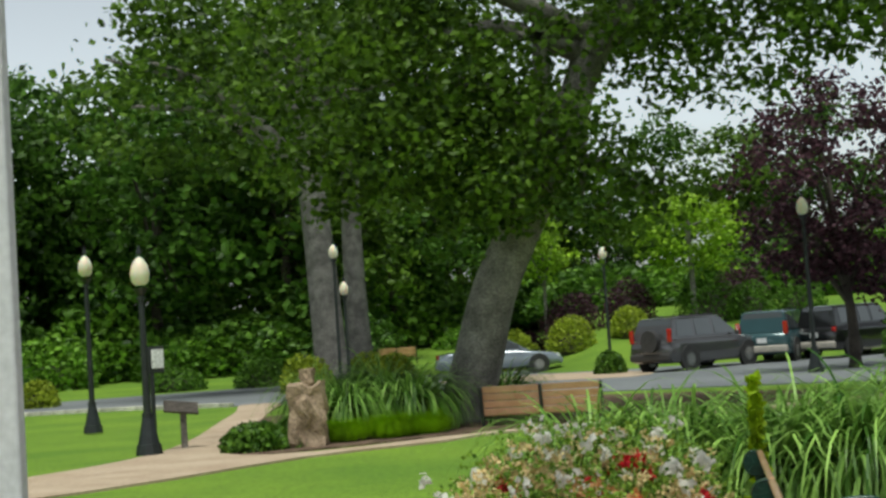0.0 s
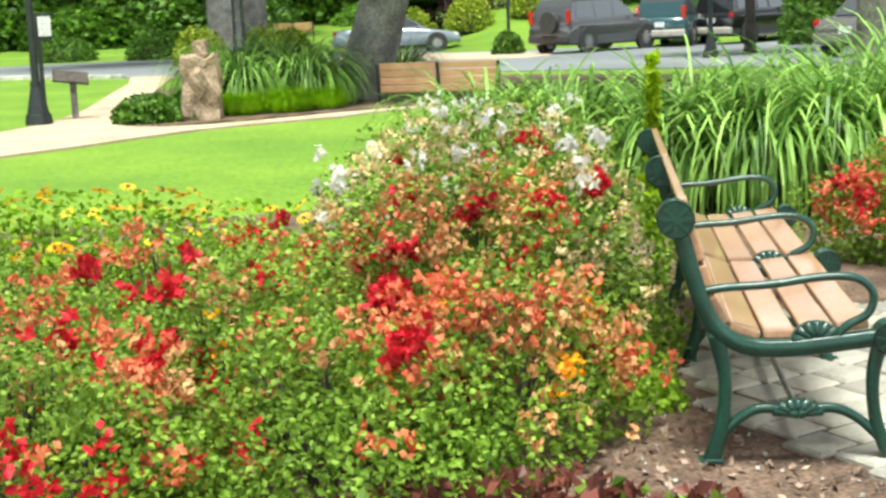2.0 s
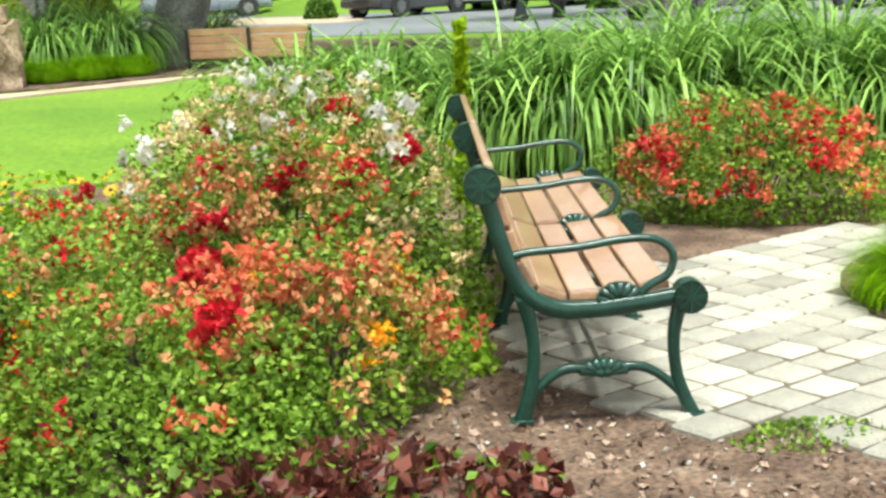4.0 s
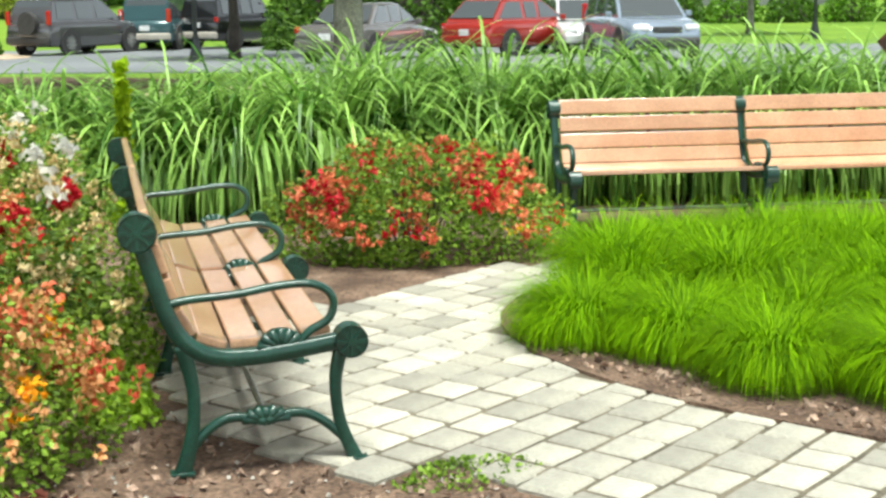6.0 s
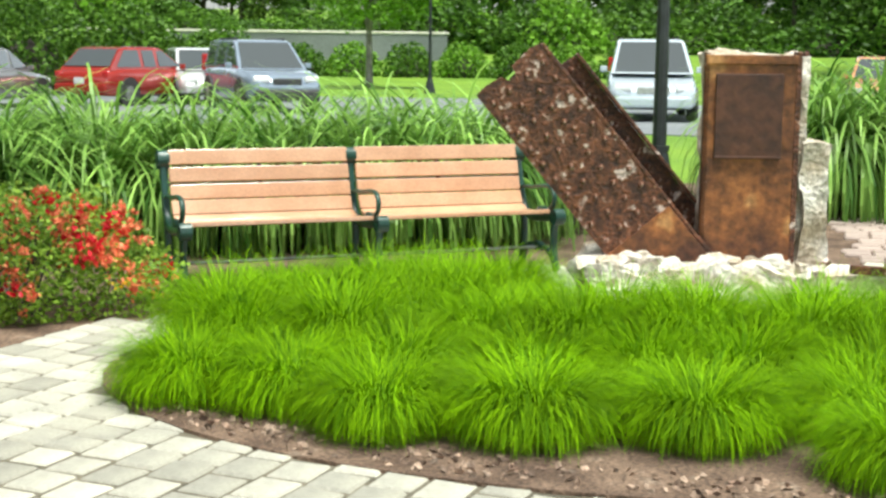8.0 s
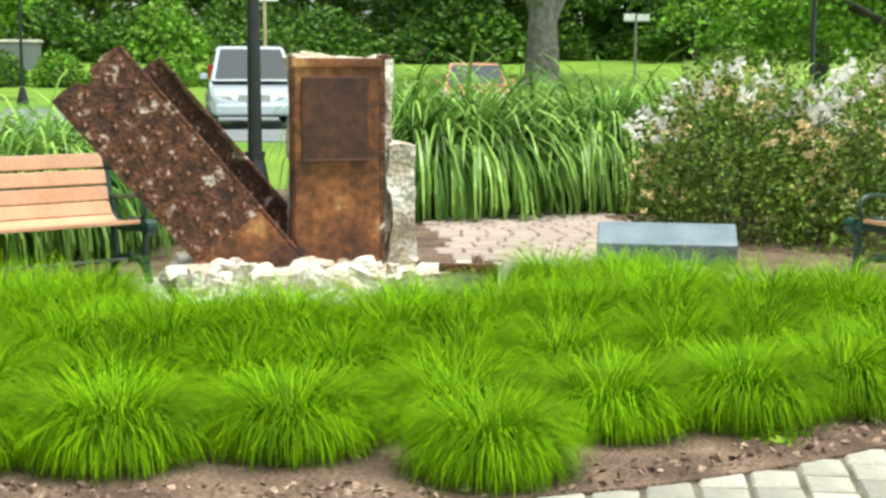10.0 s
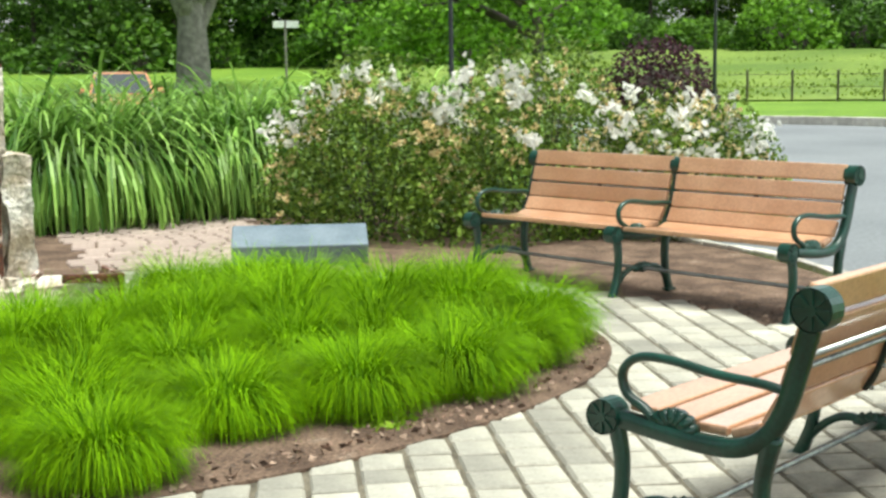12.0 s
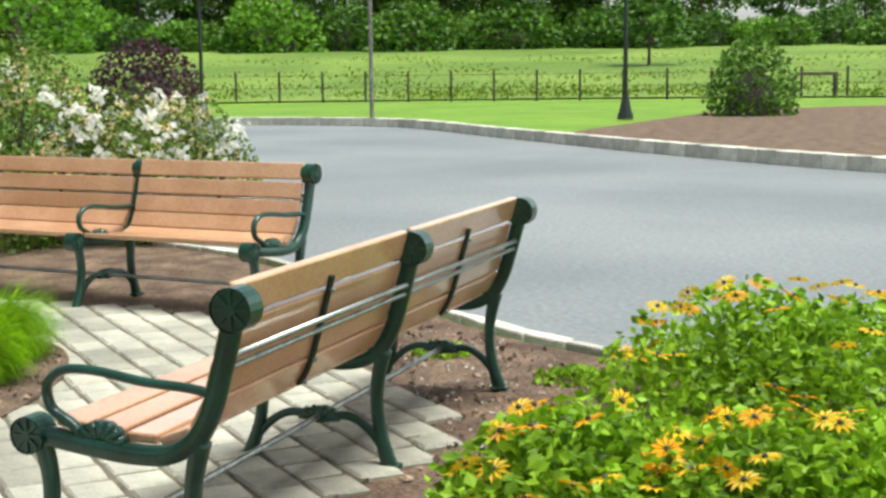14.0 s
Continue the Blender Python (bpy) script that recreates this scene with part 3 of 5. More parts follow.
def rubble(name, size, seed, material, parent, m, cuts=4, rough=0.25, label=""):
    """A broken block: a subdivided box pushed about by noise."""
    bm = bmesh.new()
    bmesh.ops.create_cube(bm, size=1.0)
    bmesh.ops.subdivide_edges(bm, edges=bm.edges[:], cuts=cuts, use_grid_fill=True)
    for v in bm.verts:
        p = Vector((v.co.x * size[0], v.co.y * size[1], v.co.z * size[2]))
        q = noise.noise_vector(p * 5 + Vector((seed, 0, 0))) * rough * 0.25 + noise.noise_vector(p * 14 + Vector((seed, 3, 0))) * rough * 0.10
        v.co = m @ (p + q)
    return part(name, bm, material, parent, label)


# frame of the monument: u along the island's front, v away from the walker, metres from SCULPT
SM = Matrix(((PU.x, PV.x, 0, SCULPT.x), (PU.y, PV.y, 0, SCULPT.y), (0, 0, 1, 0), (0, 0, 0, 1)))
mon = thing("steel_monument", "rusted riveted steel girders set in broken white concrete", "monument", SM)
rubble("base", (1.15, 0.75, 0.34), 3, M_CONC, mon, pose(-0.02, -0.05, 0.13), 10, 0.45, "rough broken white concrete base")
rubble("base_slab", (0.74, 0.42, 0.22), 9, M_CONC, mon, pose(0.76, 0.0, 0.13), 6, 0.15, "low broken concrete slab edged with steel")
part("edge_angle", boxes(((0.03, 0.42, 0.24), pose(1.115, 0, 0.17), 0.004), ((0.34, 0.03, 0.05), pose(0.96, -0.21, 0.275, 0, 3, 0), 0.004)), M_RUST, mon)
raw("bent_strap", *tube([(0.30, -0.26, 0.10), (0.42, -0.27, 0.18), (0.55, -0.25, 0.24), (0.68, -0.2, 0.33)], 0.022, 6), M_RUST, mon)

rubble("base_apron", (1.25, 0.55, 0.22), 13, M_CONC, mon, pose(0.0, -0.58, 0.07, -8, 0, 0), 9, 0.35, "crumbled pale concrete apron")
rnd = random.Random(31)
for k in range(30):
    a, b, c = rnd.uniform(0.05, 0.13), rnd.uniform(0.05, 0.10), rnd.uniform(0.04, 0.08)
    rubble("rubble_lump", (a, b, c), 40 + k, M_CONC, mon, pose(-0.55 + 0.038 * k, rnd.uniform(-0.42, -0.16), rnd.uniform(0.27, 0.32), rnd.uniform(-20, 20), rnd.uniform(-20, 20), rnd.uniform(0, 90)), 3, 0.22)

# leaning box girder: two riveted side plates and flanges
gm = pose(0.10, 0.0, 0.28, 0, -40, 0)


def torn(x0, x1, z0, z1, y, thick, bites, m):
    """An upright plate from x0 to x1 with a torn top edge; bites: (x, height) along it."""
    out = [(x0, z0), (x1, z0), (x1, z1), *[(x, z1 + h) for x, h in bites], (x0, z1)]
    n = len(out)
    v = [m @ Vector((x, y - thick / 2, z)) for x, z in out] + [m @ Vector((x, y + thick / 2, z)) for x, z in out]
    f = [tuple(range(n)), tuple(range(2 * n - 1, n - 1, -1))] + [(i, n + i, n + (i + 1) % n, (i + 1) % n) for i in range(n)]
    return v, f


gird = raw("girder_plate", *torn(-0.435, 0.0, -0.2, 1.555, -0.17, 0.022, [(-0.06, 0.012), (-0.19, 0.0), (-0.20, -0.045), (-0.25, -0.05), (-0.27, -0.01), (-0.36, 0.006)], gm), M_RUST, mon, "leaning rusted riveted girder plate")
part("flange", boxes(((0.020, 0.11, 1.74), gm @ pose(0.008, -0.13, 0.675), 0.004)), M_RUST, mon, "worn rusted edge flange")
part("splice_plate", boxes(((0.425, 0.012, 0.62), gm @ pose(-0.222, -0.186, 0.13), 0.003)), M_RUST2, gird, "orange-brown lower splice plate")
part("web", boxes(((0.02, 0.32, 1.56), gm @ pose(-0.16, 0.0, 0.60), 0.004)), M_RUST3, mon)
gird2 = raw("rear_plate", *torn(-0.29, 0.125, -0.2, 1.37, 0.17, 0.022, [(0.05, 0.008), (-0.1, -0.01), (-0.2, 0.01)], gm), M_RUST, mon, "rear rusted girder plate")
part("angle_iron", boxes(((0.018, 0.10, 1.56), gm @ pose(0.136, 0.13, 0.59), 0.004)), M_RUST, mon)
rv = bmesh.new()
bmesh.ops.create_uvsphere(rv, u_segments=8, v_segments=5, radius=0.017)
rivet = bpy.data.meshes.new("rivet")
rv.to_mesh(rivet)
rv.free()
rivet.materials.append(M_RUST)
for k in range(14):
    for x in (-0.39, -0.28, -0.16, -0.05):
        if k > 3:
            piece("rivet", rivet, M_RUST, gird).matrix_basis = gm @ pose(x, -0.182, 0.10 + 0.105 * k)
    piece("rivet", rivet, M_RUST, gird2).matrix_basis = gm @ pose(0.06, 0.157, 0.04 + 0.098 * k)
# upright plate on a concrete core
up = part("upright_plate", boxes(((0.50, 0.03, 1.12), pose(0.235, -0.13, 0.86), 0.004), ((0.49, 0.05, 0.05), pose(0.235, -0.135, 1.395), 0.004)), M_RUST2, mon, "upright rusted steel plate")
part("cover_plate", boxes(((0.36, 0.02, 0.44), pose(0.225, -0.152, 1.10), 0.004), ((0.36, 0.035, 0.014), pose(0.225, -0.157, 0.875), 0.003)), M_RUST3, up, "dark inner cover plate")
part("side_flange", boxes(((0.03, 0.10, 1.14), pose(0.487, -0.10, 0.87), 0.004), ((0.03, 0.05, 1.1), pose(0.0, -0.12, 0.88), 0.004)), M_RUST, up)
rubble("core", (0.53, 0.26, 1.16), 5, M_CONC, mon, pose(0.285, 0.03, 0.845), 10, 0.2, "broken pale concrete core")
rubble("core_foot", (0.15, 0.30, 0.70), 6, M_CONC, mon, pose(0.595, 0.0, 0.60), 12, 0.14)
part("rear_flange", boxes(((0.03, 0.10, 1.16), pose(0.575, 0.13, 0.86), 0.004)), M_RUST, mon)

st = thing("stone_marker", "low slanted blue-grey slate marker stone", "marker stone", pose(9.15, 4.15, -0.05, 0, 0, -64))
part("slab", boxes(((0.95, 0.30, 0.16), pose(0, 0, 0.22, 24, 0, 0), 0.012), ((0.85, 0.24, 0.20), pose(0, 0.03, 0.09), 0.01)), M_STONE, st)


# ---- tall grasses ----
misc = [tussock("silver_grass", "tall arching silver grass clump with pale striped blades", "ornamental grass", 760, 0.42, 1.50, 0.037, 0.40, 2.25, L_MISC, 8) for _ in range(3)]
north = [(1.75, 10.6), (2.2, 9.75), (2.75, 9.35), (2.6, 10.3), (3.3, 9.2), (3.4, 10.0), (3.9, 9.1), (4.1, 9.9), (4.5, 8.9), (4.9, 9.6), (5.1, 8.65), (5.7, 8.35), (5.6, 9.2), (6.3, 8.0), (6.5, 8.8), (7.1, 7.85), (7.2, 8.6), (7.8, 8.2), (1.1, 11.0), (1.7, 11.3)]
east = [(10.9, 7.6), (11.4, 7.35), (11.9, 7.1), (12.4, 6.8), (12.9, 6.5), (13.3, 6.0), (13.6, 5.4), (13.9, 4.7), (11.5, 8.1), (12.2, 7.8), (12.9, 7.3), (13.6, 6.8), (14.1, 6.1), (14.5, 5.3), (14.5, 4.4)]
rnd = random.Random(11)
scatter(misc, [(x + rnd.uniform(-0.1, 0.1) + (0.16 if x > 3.6 else 0.0), y + rnd.uniform(-0.1, 0.1) + (0.42 if x > 3.6 else 0.0), rnd.uniform(0.88, 1.05), rnd.uniform(1.02, 1.2) + (0.2 if x > 3.6 else 0.14 if x > 2.5 else -0.04)) for x, y in north], "silver grasses behind the benches", 0.0)
scatter(misc, [(x + rnd.uniform(-0.1, 0.1), y + rnd.uniform(-0.1, 0.1), rnd.uniform(1.05, 1.25), rnd.uniform(1.4, 1.6)) for x, y in east], "silver grasses behind the path", 0.0)
for t, p in zip(misc, ((3.0, 9.9, 0), (6.1, 9.3, 0), (12.6, 7.6, 0))):
    t.matrix_basis = Matrix.Translation(p)
    tagged(t, group="silver grasses behind the benches")


# ---- flowers ----
def blooms(name, centres, size, petals, material, parent, label):
    """Ruffled flower heads: a handful of cupped petals at each centre."""
    c = np.repeat(np.asarray(centres), petals, axis=0) + RNG.normal(size=(len(centres) * petals, 3)) * size * 0.32
    v, f = leaves(c, size * 0.8, 0.9, 0.3)
    return tagged(raw(name, v, f, material, parent, label), kind="stuff")


def on_dome(n, rx, ry, h, z0=0.0, low=0.25):
    p = RNG.normal(size=(n, 3))
    p /= np.linalg.norm(p, axis=1)[:, None]
    p[:, 2] = low + (1 - low) * np.abs(p[:, 2])
    return p * [rx, ry, h] * (0.93 + 0.12 * RNG.random((n, 1))) + [0, 0, z0]


def clusters(n, each, spread, *args, **kw):
    c = on_dome(n, *args, **kw)
    return np.repeat(c, each, axis=0) + RNG.normal(size=(n * each, 3)) * spread


def stems(n, rx, ry, h, parent, material):
    parts = []
    for _ in range(n):
        a, k = RNG.random() * 6.28, RNG.random()
        x, y = math.cos(a) * rx * k * 0.8, math.sin(a) * ry * k * 0.8
        parts.append(tube([(x * 0.3, y * 0.3, 0), (x * 0.7, y * 0.7, h * 0.45), (x, y, h * (0.95 - 0.4 * k * k))], [0.007, 0.005, 0.003], 4))
    tagged(raw("stem", *joined(*parts), material, parent), kind="stuff")


def rose_bush(label, x, y, rx, ry, h, n, sets, leaf=0.030, leafmat=None, rz=0.0, name="rose_bush"):
    b = thing(name, label, "rose bush" if name == "rose_bush" else "flower clump", pose(x, y, 0.005, 0, 0, rz))
    stems(26, rx, ry, h, b, M_BARKD)
    pts = dome(int(n * 1.25), rx, ry, h, 0.35, 22, rough=0.6)
    tagged(leaf_mesh("foliage", pts, leaf, leafmat or L_GREEN, b), kind="stuff")
    for nm, c, size, petals, m, lab in sets:
        blooms(nm, c, size, petals, m, b, lab)
    return b


rose_bush("rose bush with white blooms and faded cream heads", 0.62, 6.9, 0.80, 0.65, 0.84, 9000, [
    ("white_bloom", clusters(34, 2, 0.035, 0.84, 0.68, 0.93, low=0.45), 0.062, 9, L_WHITE, "white rose blooms"),
    ("faded_bloom", clusters(120, 5, 0.05, 0.80, 0.65, 0.86, low=0.35), 0.037, 9, L_CREAM, "dry cream rose heads"),
    ("red_bloom", clusters(8, 6, 0.032, 0.74, 0.62, 0.84, low=0.4), 0.058, 16, L_RED, "deep red blooms")])
rose_bush("sprawling rose bush with crimson clusters", 0.42, 5.85, 0.62, 0.45, 0.70, 6500, [
    ("red_bloom", clusters(15, 6, 0.032, 0.62, 0.45, 0.74, low=0.3), 0.058, 16, L_RED, "crimson rose clusters"),
    ("faded_bloom", clusters(52, 6, 0.045, 0.62, 0.45, 0.72, low=0.3), 0.037, 9, L_DRY, "dry cream rose heads"),
    ("coral_bloom", clusters(16, 5, 0.045, 0.62, 0.45, 0.72, low=0.25), 0.039, 9, L_PINK, "coral rose heads")])
rose_bush("low rose bush with coral and dried blooms", -0.12, 4.15, 0.53, 0.45, 0.45, 8000, [
    ("coral_bloom", clusters(8, 7, 0.05, 0.56, 0.5, 0.46, low=0.3), 0.039, 9, L_PINK, "coral rose heads"),
    ("faded_bloom", clusters(10, 5, 0.05, 0.56, 0.5, 0.46, low=0.3), 0.037, 9, L_DRY, "dry tan rose heads"),
    ("red_bloom", clusters(4, 6, 0.035, 0.52, 0.48, 0.5, low=0.2), 0.058, 16, L_RED, "crimson rose clusters"),
    ("yellow_bloom", clusters(3, 3, 0.03, 0.55, 0.5, 0.54, low=0.4), 0.03, 7, L_ORANGE, "small orange blooms")], 0.027)
rose_bush("rose bush heaped with coral and dried heads by the bench", 0.42, 4.45, 0.44, 0.38, 0.52, 4200, [
    ("coral_bloom", clusters(46, 7, 0.05, 0.45, 0.39, 0.54, low=0.35), 0.039, 9, L_PINK, "coral rose heads"),
    ("faded_bloom", clusters(26, 6, 0.05, 0.45, 0.39, 0.54, low=0.35), 0.037, 9, L_DRY, "dry tan rose heads"),
    ("yellow_bloom", clusters(4, 4, 0.03, 0.45, 0.39, 0.54, low=0.5), 0.036, 7, L_ORANGE, "small orange blooms")], 0.027)
rose_bush("leafy rose bush with scattered red blooms", -0.45, 4.9, 0.55, 0.50, 0.52, 8500, [
    ("red_bloom", clusters(4, 6, 0.032, 0.55, 0.5, 0.54, low=0.6), 0.055, 16, L_RED, "bright red blooms"),
    ("coral_bloom", clusters(8, 5, 0.045, 0.55, 0.5, 0.54, low=0.3), 0.039, 9, L_PINK, "coral rose heads"),
    ("faded_bloom", clusters(10, 5, 0.045, 0.55, 0.5, 0.54, low=0.3), 0.037, 9, L_DRY, "dry tan rose heads")], 0.027)
rose_bush("rose bush thick with coral and red blooms", -0.98, 4.05, 0.60, 0.50, 0.46, 7000, [
    ("red_bloom", clusters(15, 6, 0.05, 0.6, 0.5, 0.48, low=0.3), 0.052, 12, L_RED, "red blooms"),
    ("coral_bloom", clusters(16, 6, 0.05, 0.6, 0.5, 0.48, low=0.3), 0.039, 9, L_PINK, "coral rose heads"),
    ("faded_bloom", clusters(12, 5, 0.05, 0.6, 0.5, 0.48, low=0.3), 0.037, 9, L_DRY, "dry tan rose heads")], 0.027)
rose_bush("spreading rose bush with coral heads", -1.15, 4.75, 0.60, 0.50, 0.46, 6500, [
    ("coral_bloom", clusters(24, 6, 0.05, 0.6, 0.5, 0.48, low=0.3), 0.039, 9, L_PINK, "coral rose heads"),
    ("red_bloom", clusters(4, 5, 0.035, 0.6, 0.5, 0.48, low=0.4), 0.060, 12, L_RED, "red blooms")], 0.027)
rose_bush("dark leafy rose bush beside the bench", 0.86, 5.5, 0.36, 0.42, 0.50, 3200, [
    ("red_bloom", clusters(3, 6, 0.035, 0.36, 0.42, 0.52, low=0.4), 0.055, 16, L_RED, "crimson rose clusters"),
    ("faded_bloom", clusters(10, 5, 0.05, 0.36, 0.42, 0.52, low=0.4), 0.037, 9, L_CREAM, "dry cream rose heads")], 0.036, L_ROSE)
rose_bush("open rose bush with red tips", -0.75, 5.75, 0.70, 0.55, 0.52, 7000, [
    ("red_bloom", clusters(5, 5, 0.032, 0.7, 0.55, 0.55, low=0.6), 0.054, 16, L_RED, "bright red blooms"),
    ("coral_bloom", clusters(20, 5, 0.045, 0.7, 0.55, 0.54, low=0.3), 0.039, 9, L_PINK, "coral rose heads")], 0.027)
rose_bush("rose bush at the bed's far edge", -2.0, 6.1, 0.75, 0.6, 0.48, 6000, [
    ("red_bloom", clusters(6, 5, 0.035, 0.75, 0.6, 0.5, low=0.4), 0.054, 16, L_RED, "red blooms"),
    ("coral_bloom", clusters(18, 5, 0.045, 0.75, 0.6, 0.5, low=0.3), 0.039, 9, L_PINK, "coral rose heads")], 0.027)
rose_bush("coral red rose mound between bench and tall grasses", 3.15, 7.15, 0.78, 0.46, 0.60, 6500, [
    ("coral_bloom", clusters(60, 6, 0.045, 0.78, 0.46, 0.62, low=0.25), 0.039, 9, L_PINK, "coral rose heads"),
    ("red_bloom", clusters(18, 5, 0.04, 0.78, 0.46, 0.6, low=0.1), 0.055, 8, L_RED, "crimson blooms"),
    ("yellow_bloom", clusters(5, 3, 0.03, 0.8, 0.5, 0.35, low=0.1), 0.03, 6, L_YELLOW, "small yellow blooms")], 0.034, rz=-12)
for i, (x, y, rx, ry, h) in enumerate(((11.2, 4.45, 0.95, 0.8, 1.25), (11.6, 3.1, 1.05, 0.9, 1.36), (12.1, 1.95, 0.85, 0.75, 1.05))):
    rose_bush("tall rose bush covered in white blooms", x, y, rx, ry, h, 9000, [
        ("white_bloom", clusters(30, 2, 0.05, rx, ry, h * 1.05, low=0.55), 0.095, 9, L_WHITE, "white rose blooms"),
        ("faded_bloom", clusters(80, 5, 0.06, rx, ry, h * 1.02, low=0.25), 0.045, 6, L_CREAM, "cream and tan faded heads")], 0.046, L_ROSE)


def daisies(label, x, y, rx, ry, h, nleaf, nflower, rz=0, orange=0.7):
    """Leafy clump with black-eyed yellow daisies on stalks."""
    b = thing("daisy_clump", label, "flower clump", pose(x, y, 0.005, 0, 0, rz))
    stems(40, rx, ry, h, b, L_GREEN)
    tagged(leaf_mesh("foliage", dome(int(nleaf * 0.8), rx, ry, h, 0.2, 26, rough=0.9), 0.05, L_DAISY, b), kind="stuff")
    for p in on_dome(nflower, rx * 1.04, ry * 1.04, h * 1.42, low=0.42):
        p = Vector(p)
        tilt = Vector((RNG.normal() * 0.4, RNG.normal() * 0.4, 1)).normalized()
        q = tilt.to_track_quat("Z", "Y").to_matrix()
        v, f = [], []
        for k in range(11):
            a = k * 2 * math.pi / 11
            for rr, da, dz in ((0.009, 0, 0), (0.034, 0.25, 0.003), (0.056, 0, -0.004), (0.034, -0.25, 0.003)):
                v.append(p + q @ Vector((math.cos(a + da) * rr, math.sin(a + da) * rr, dz)))
            f.append(tuple(range(len(v) - 4, len(v))))
        fl = raw("flower", v, f, L_ORANGE if RNG.random() < orange else L_YELLOW, b, "yellow daisy with dark eye")
        bm = bmesh.new()
        bmesh.ops.create_uvsphere(bm, u_segments=8, v_segments=5, radius=0.009, matrix=Matrix.Translation(p + q @ Vector((0, 0, 0.004))))
        part("eye", bm, M_BARKD, fl)
    return b


daisies("black-eyed yellow daisies in bright leaves by the bench", 6.0, -1.75, 0.85, 0.55, 0.36, 6500, 34, -35, 0.35)
daisies("black-eyed yellow daisies at the bed's near edge", 4.62, -0.72, 0.48, 0.30, 0.24, 3400, 26, -35, 0.5)
daisies("black-eyed yellow daisies spilling over the mulch", 4.55, -1.4, 0.60, 0.42, 0.22, 4600, 30, -35, 0.35)
daisies("yellow daisies beside the lawn", -1.7, 7.75, 1.45, 0.45, 0.38, 5200, 80, 5, 0.35)


def leafy(name, label, category, x, y, rx, ry, h, n, size, material, up=0.3, rough=0.2, z=0.0, core=None):
    b = thing(name, label, category, pose(x, y, z))
    tagged(leaf_mesh("foliage", dome(n, rx, ry, h, 0.45, 12, rough=rough), size, material, b, up=up), kind="stuff")
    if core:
        # an added solid dark lump fills the middle, behind the leaves
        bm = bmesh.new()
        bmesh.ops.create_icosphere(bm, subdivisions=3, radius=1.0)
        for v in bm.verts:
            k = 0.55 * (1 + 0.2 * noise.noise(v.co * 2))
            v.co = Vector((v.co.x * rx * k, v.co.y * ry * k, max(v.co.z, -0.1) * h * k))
        part("inner_core", bm, core, b, smooth=True)
    return b


for x, y, r in ((0.25, 3.70, 0.24), (0.48, 3.76, 0.22), (0.67, 3.56, 0.2), (0.86, 3.5, 0.15), (0.05, 3.64, 0.22)):
    cb = leafy("coral_bells", "bronze coral bells plant with broad ruffled leaves", "plant", x, y, r, r, 0.15, 150, 0.055, L_HEUCH, up=1.0)
    tagged(leaf_mesh("green_leaf", dome(26, r * 1.0, r * 1.0, 0.16, 0.4, 8), 0.05, L_GREEN, cb, "fresh green leaves", up=0.8), kind="stuff")
for x, y, r, h in ((1.0, 5.0, 0.16, 0.2), (0.98, 4.75, 0.14, 0.12), (0.85, 5.3, 0.2, 0.32), (1.1, 5.5, 0.2, 0.25), (1.55, 6.75, 0.14, 0.3), (6.4, -0.9, 0.16, 0.06), (7.0, -0.35, 0.14, 0.06), (5.2, 1.9, 0.14, 0.06)):
    leafy("weed", "small fresh green weed in the mulch", "weed", x, y, r, r, h, 260, 0.04, L_LIME, up=0.8)
leafy("weed_patch", "thin low weeds at the edge of the pavers", "weed", 1.82, 3.72, 0.24, 0.14, 0.05, 420, 0.022, L_GREEN, up=0.9)
spike = thing("tall_weed", "tall lime green leafy spike beside the bench", "plant", pose(1.47, 6.83, 0))
raw("stem", *tube([(0, 0, 0), (0.02, 0, 0.55), (0, 0, 1.05)], [0.012, 0.009, 0.004], 6), L_LIME, spike)
cc = np.array([[RNG.normal() * 0.022 * (1.5 - z), RNG.normal() * 0.022 * (1.5 - z), z] for z in np.linspace(0.25, 1.16, 360)])
tagged(leaf_mesh("foliage", cc, 0.075, L_SPIKE, spike, up=0.9), kind="stuff")


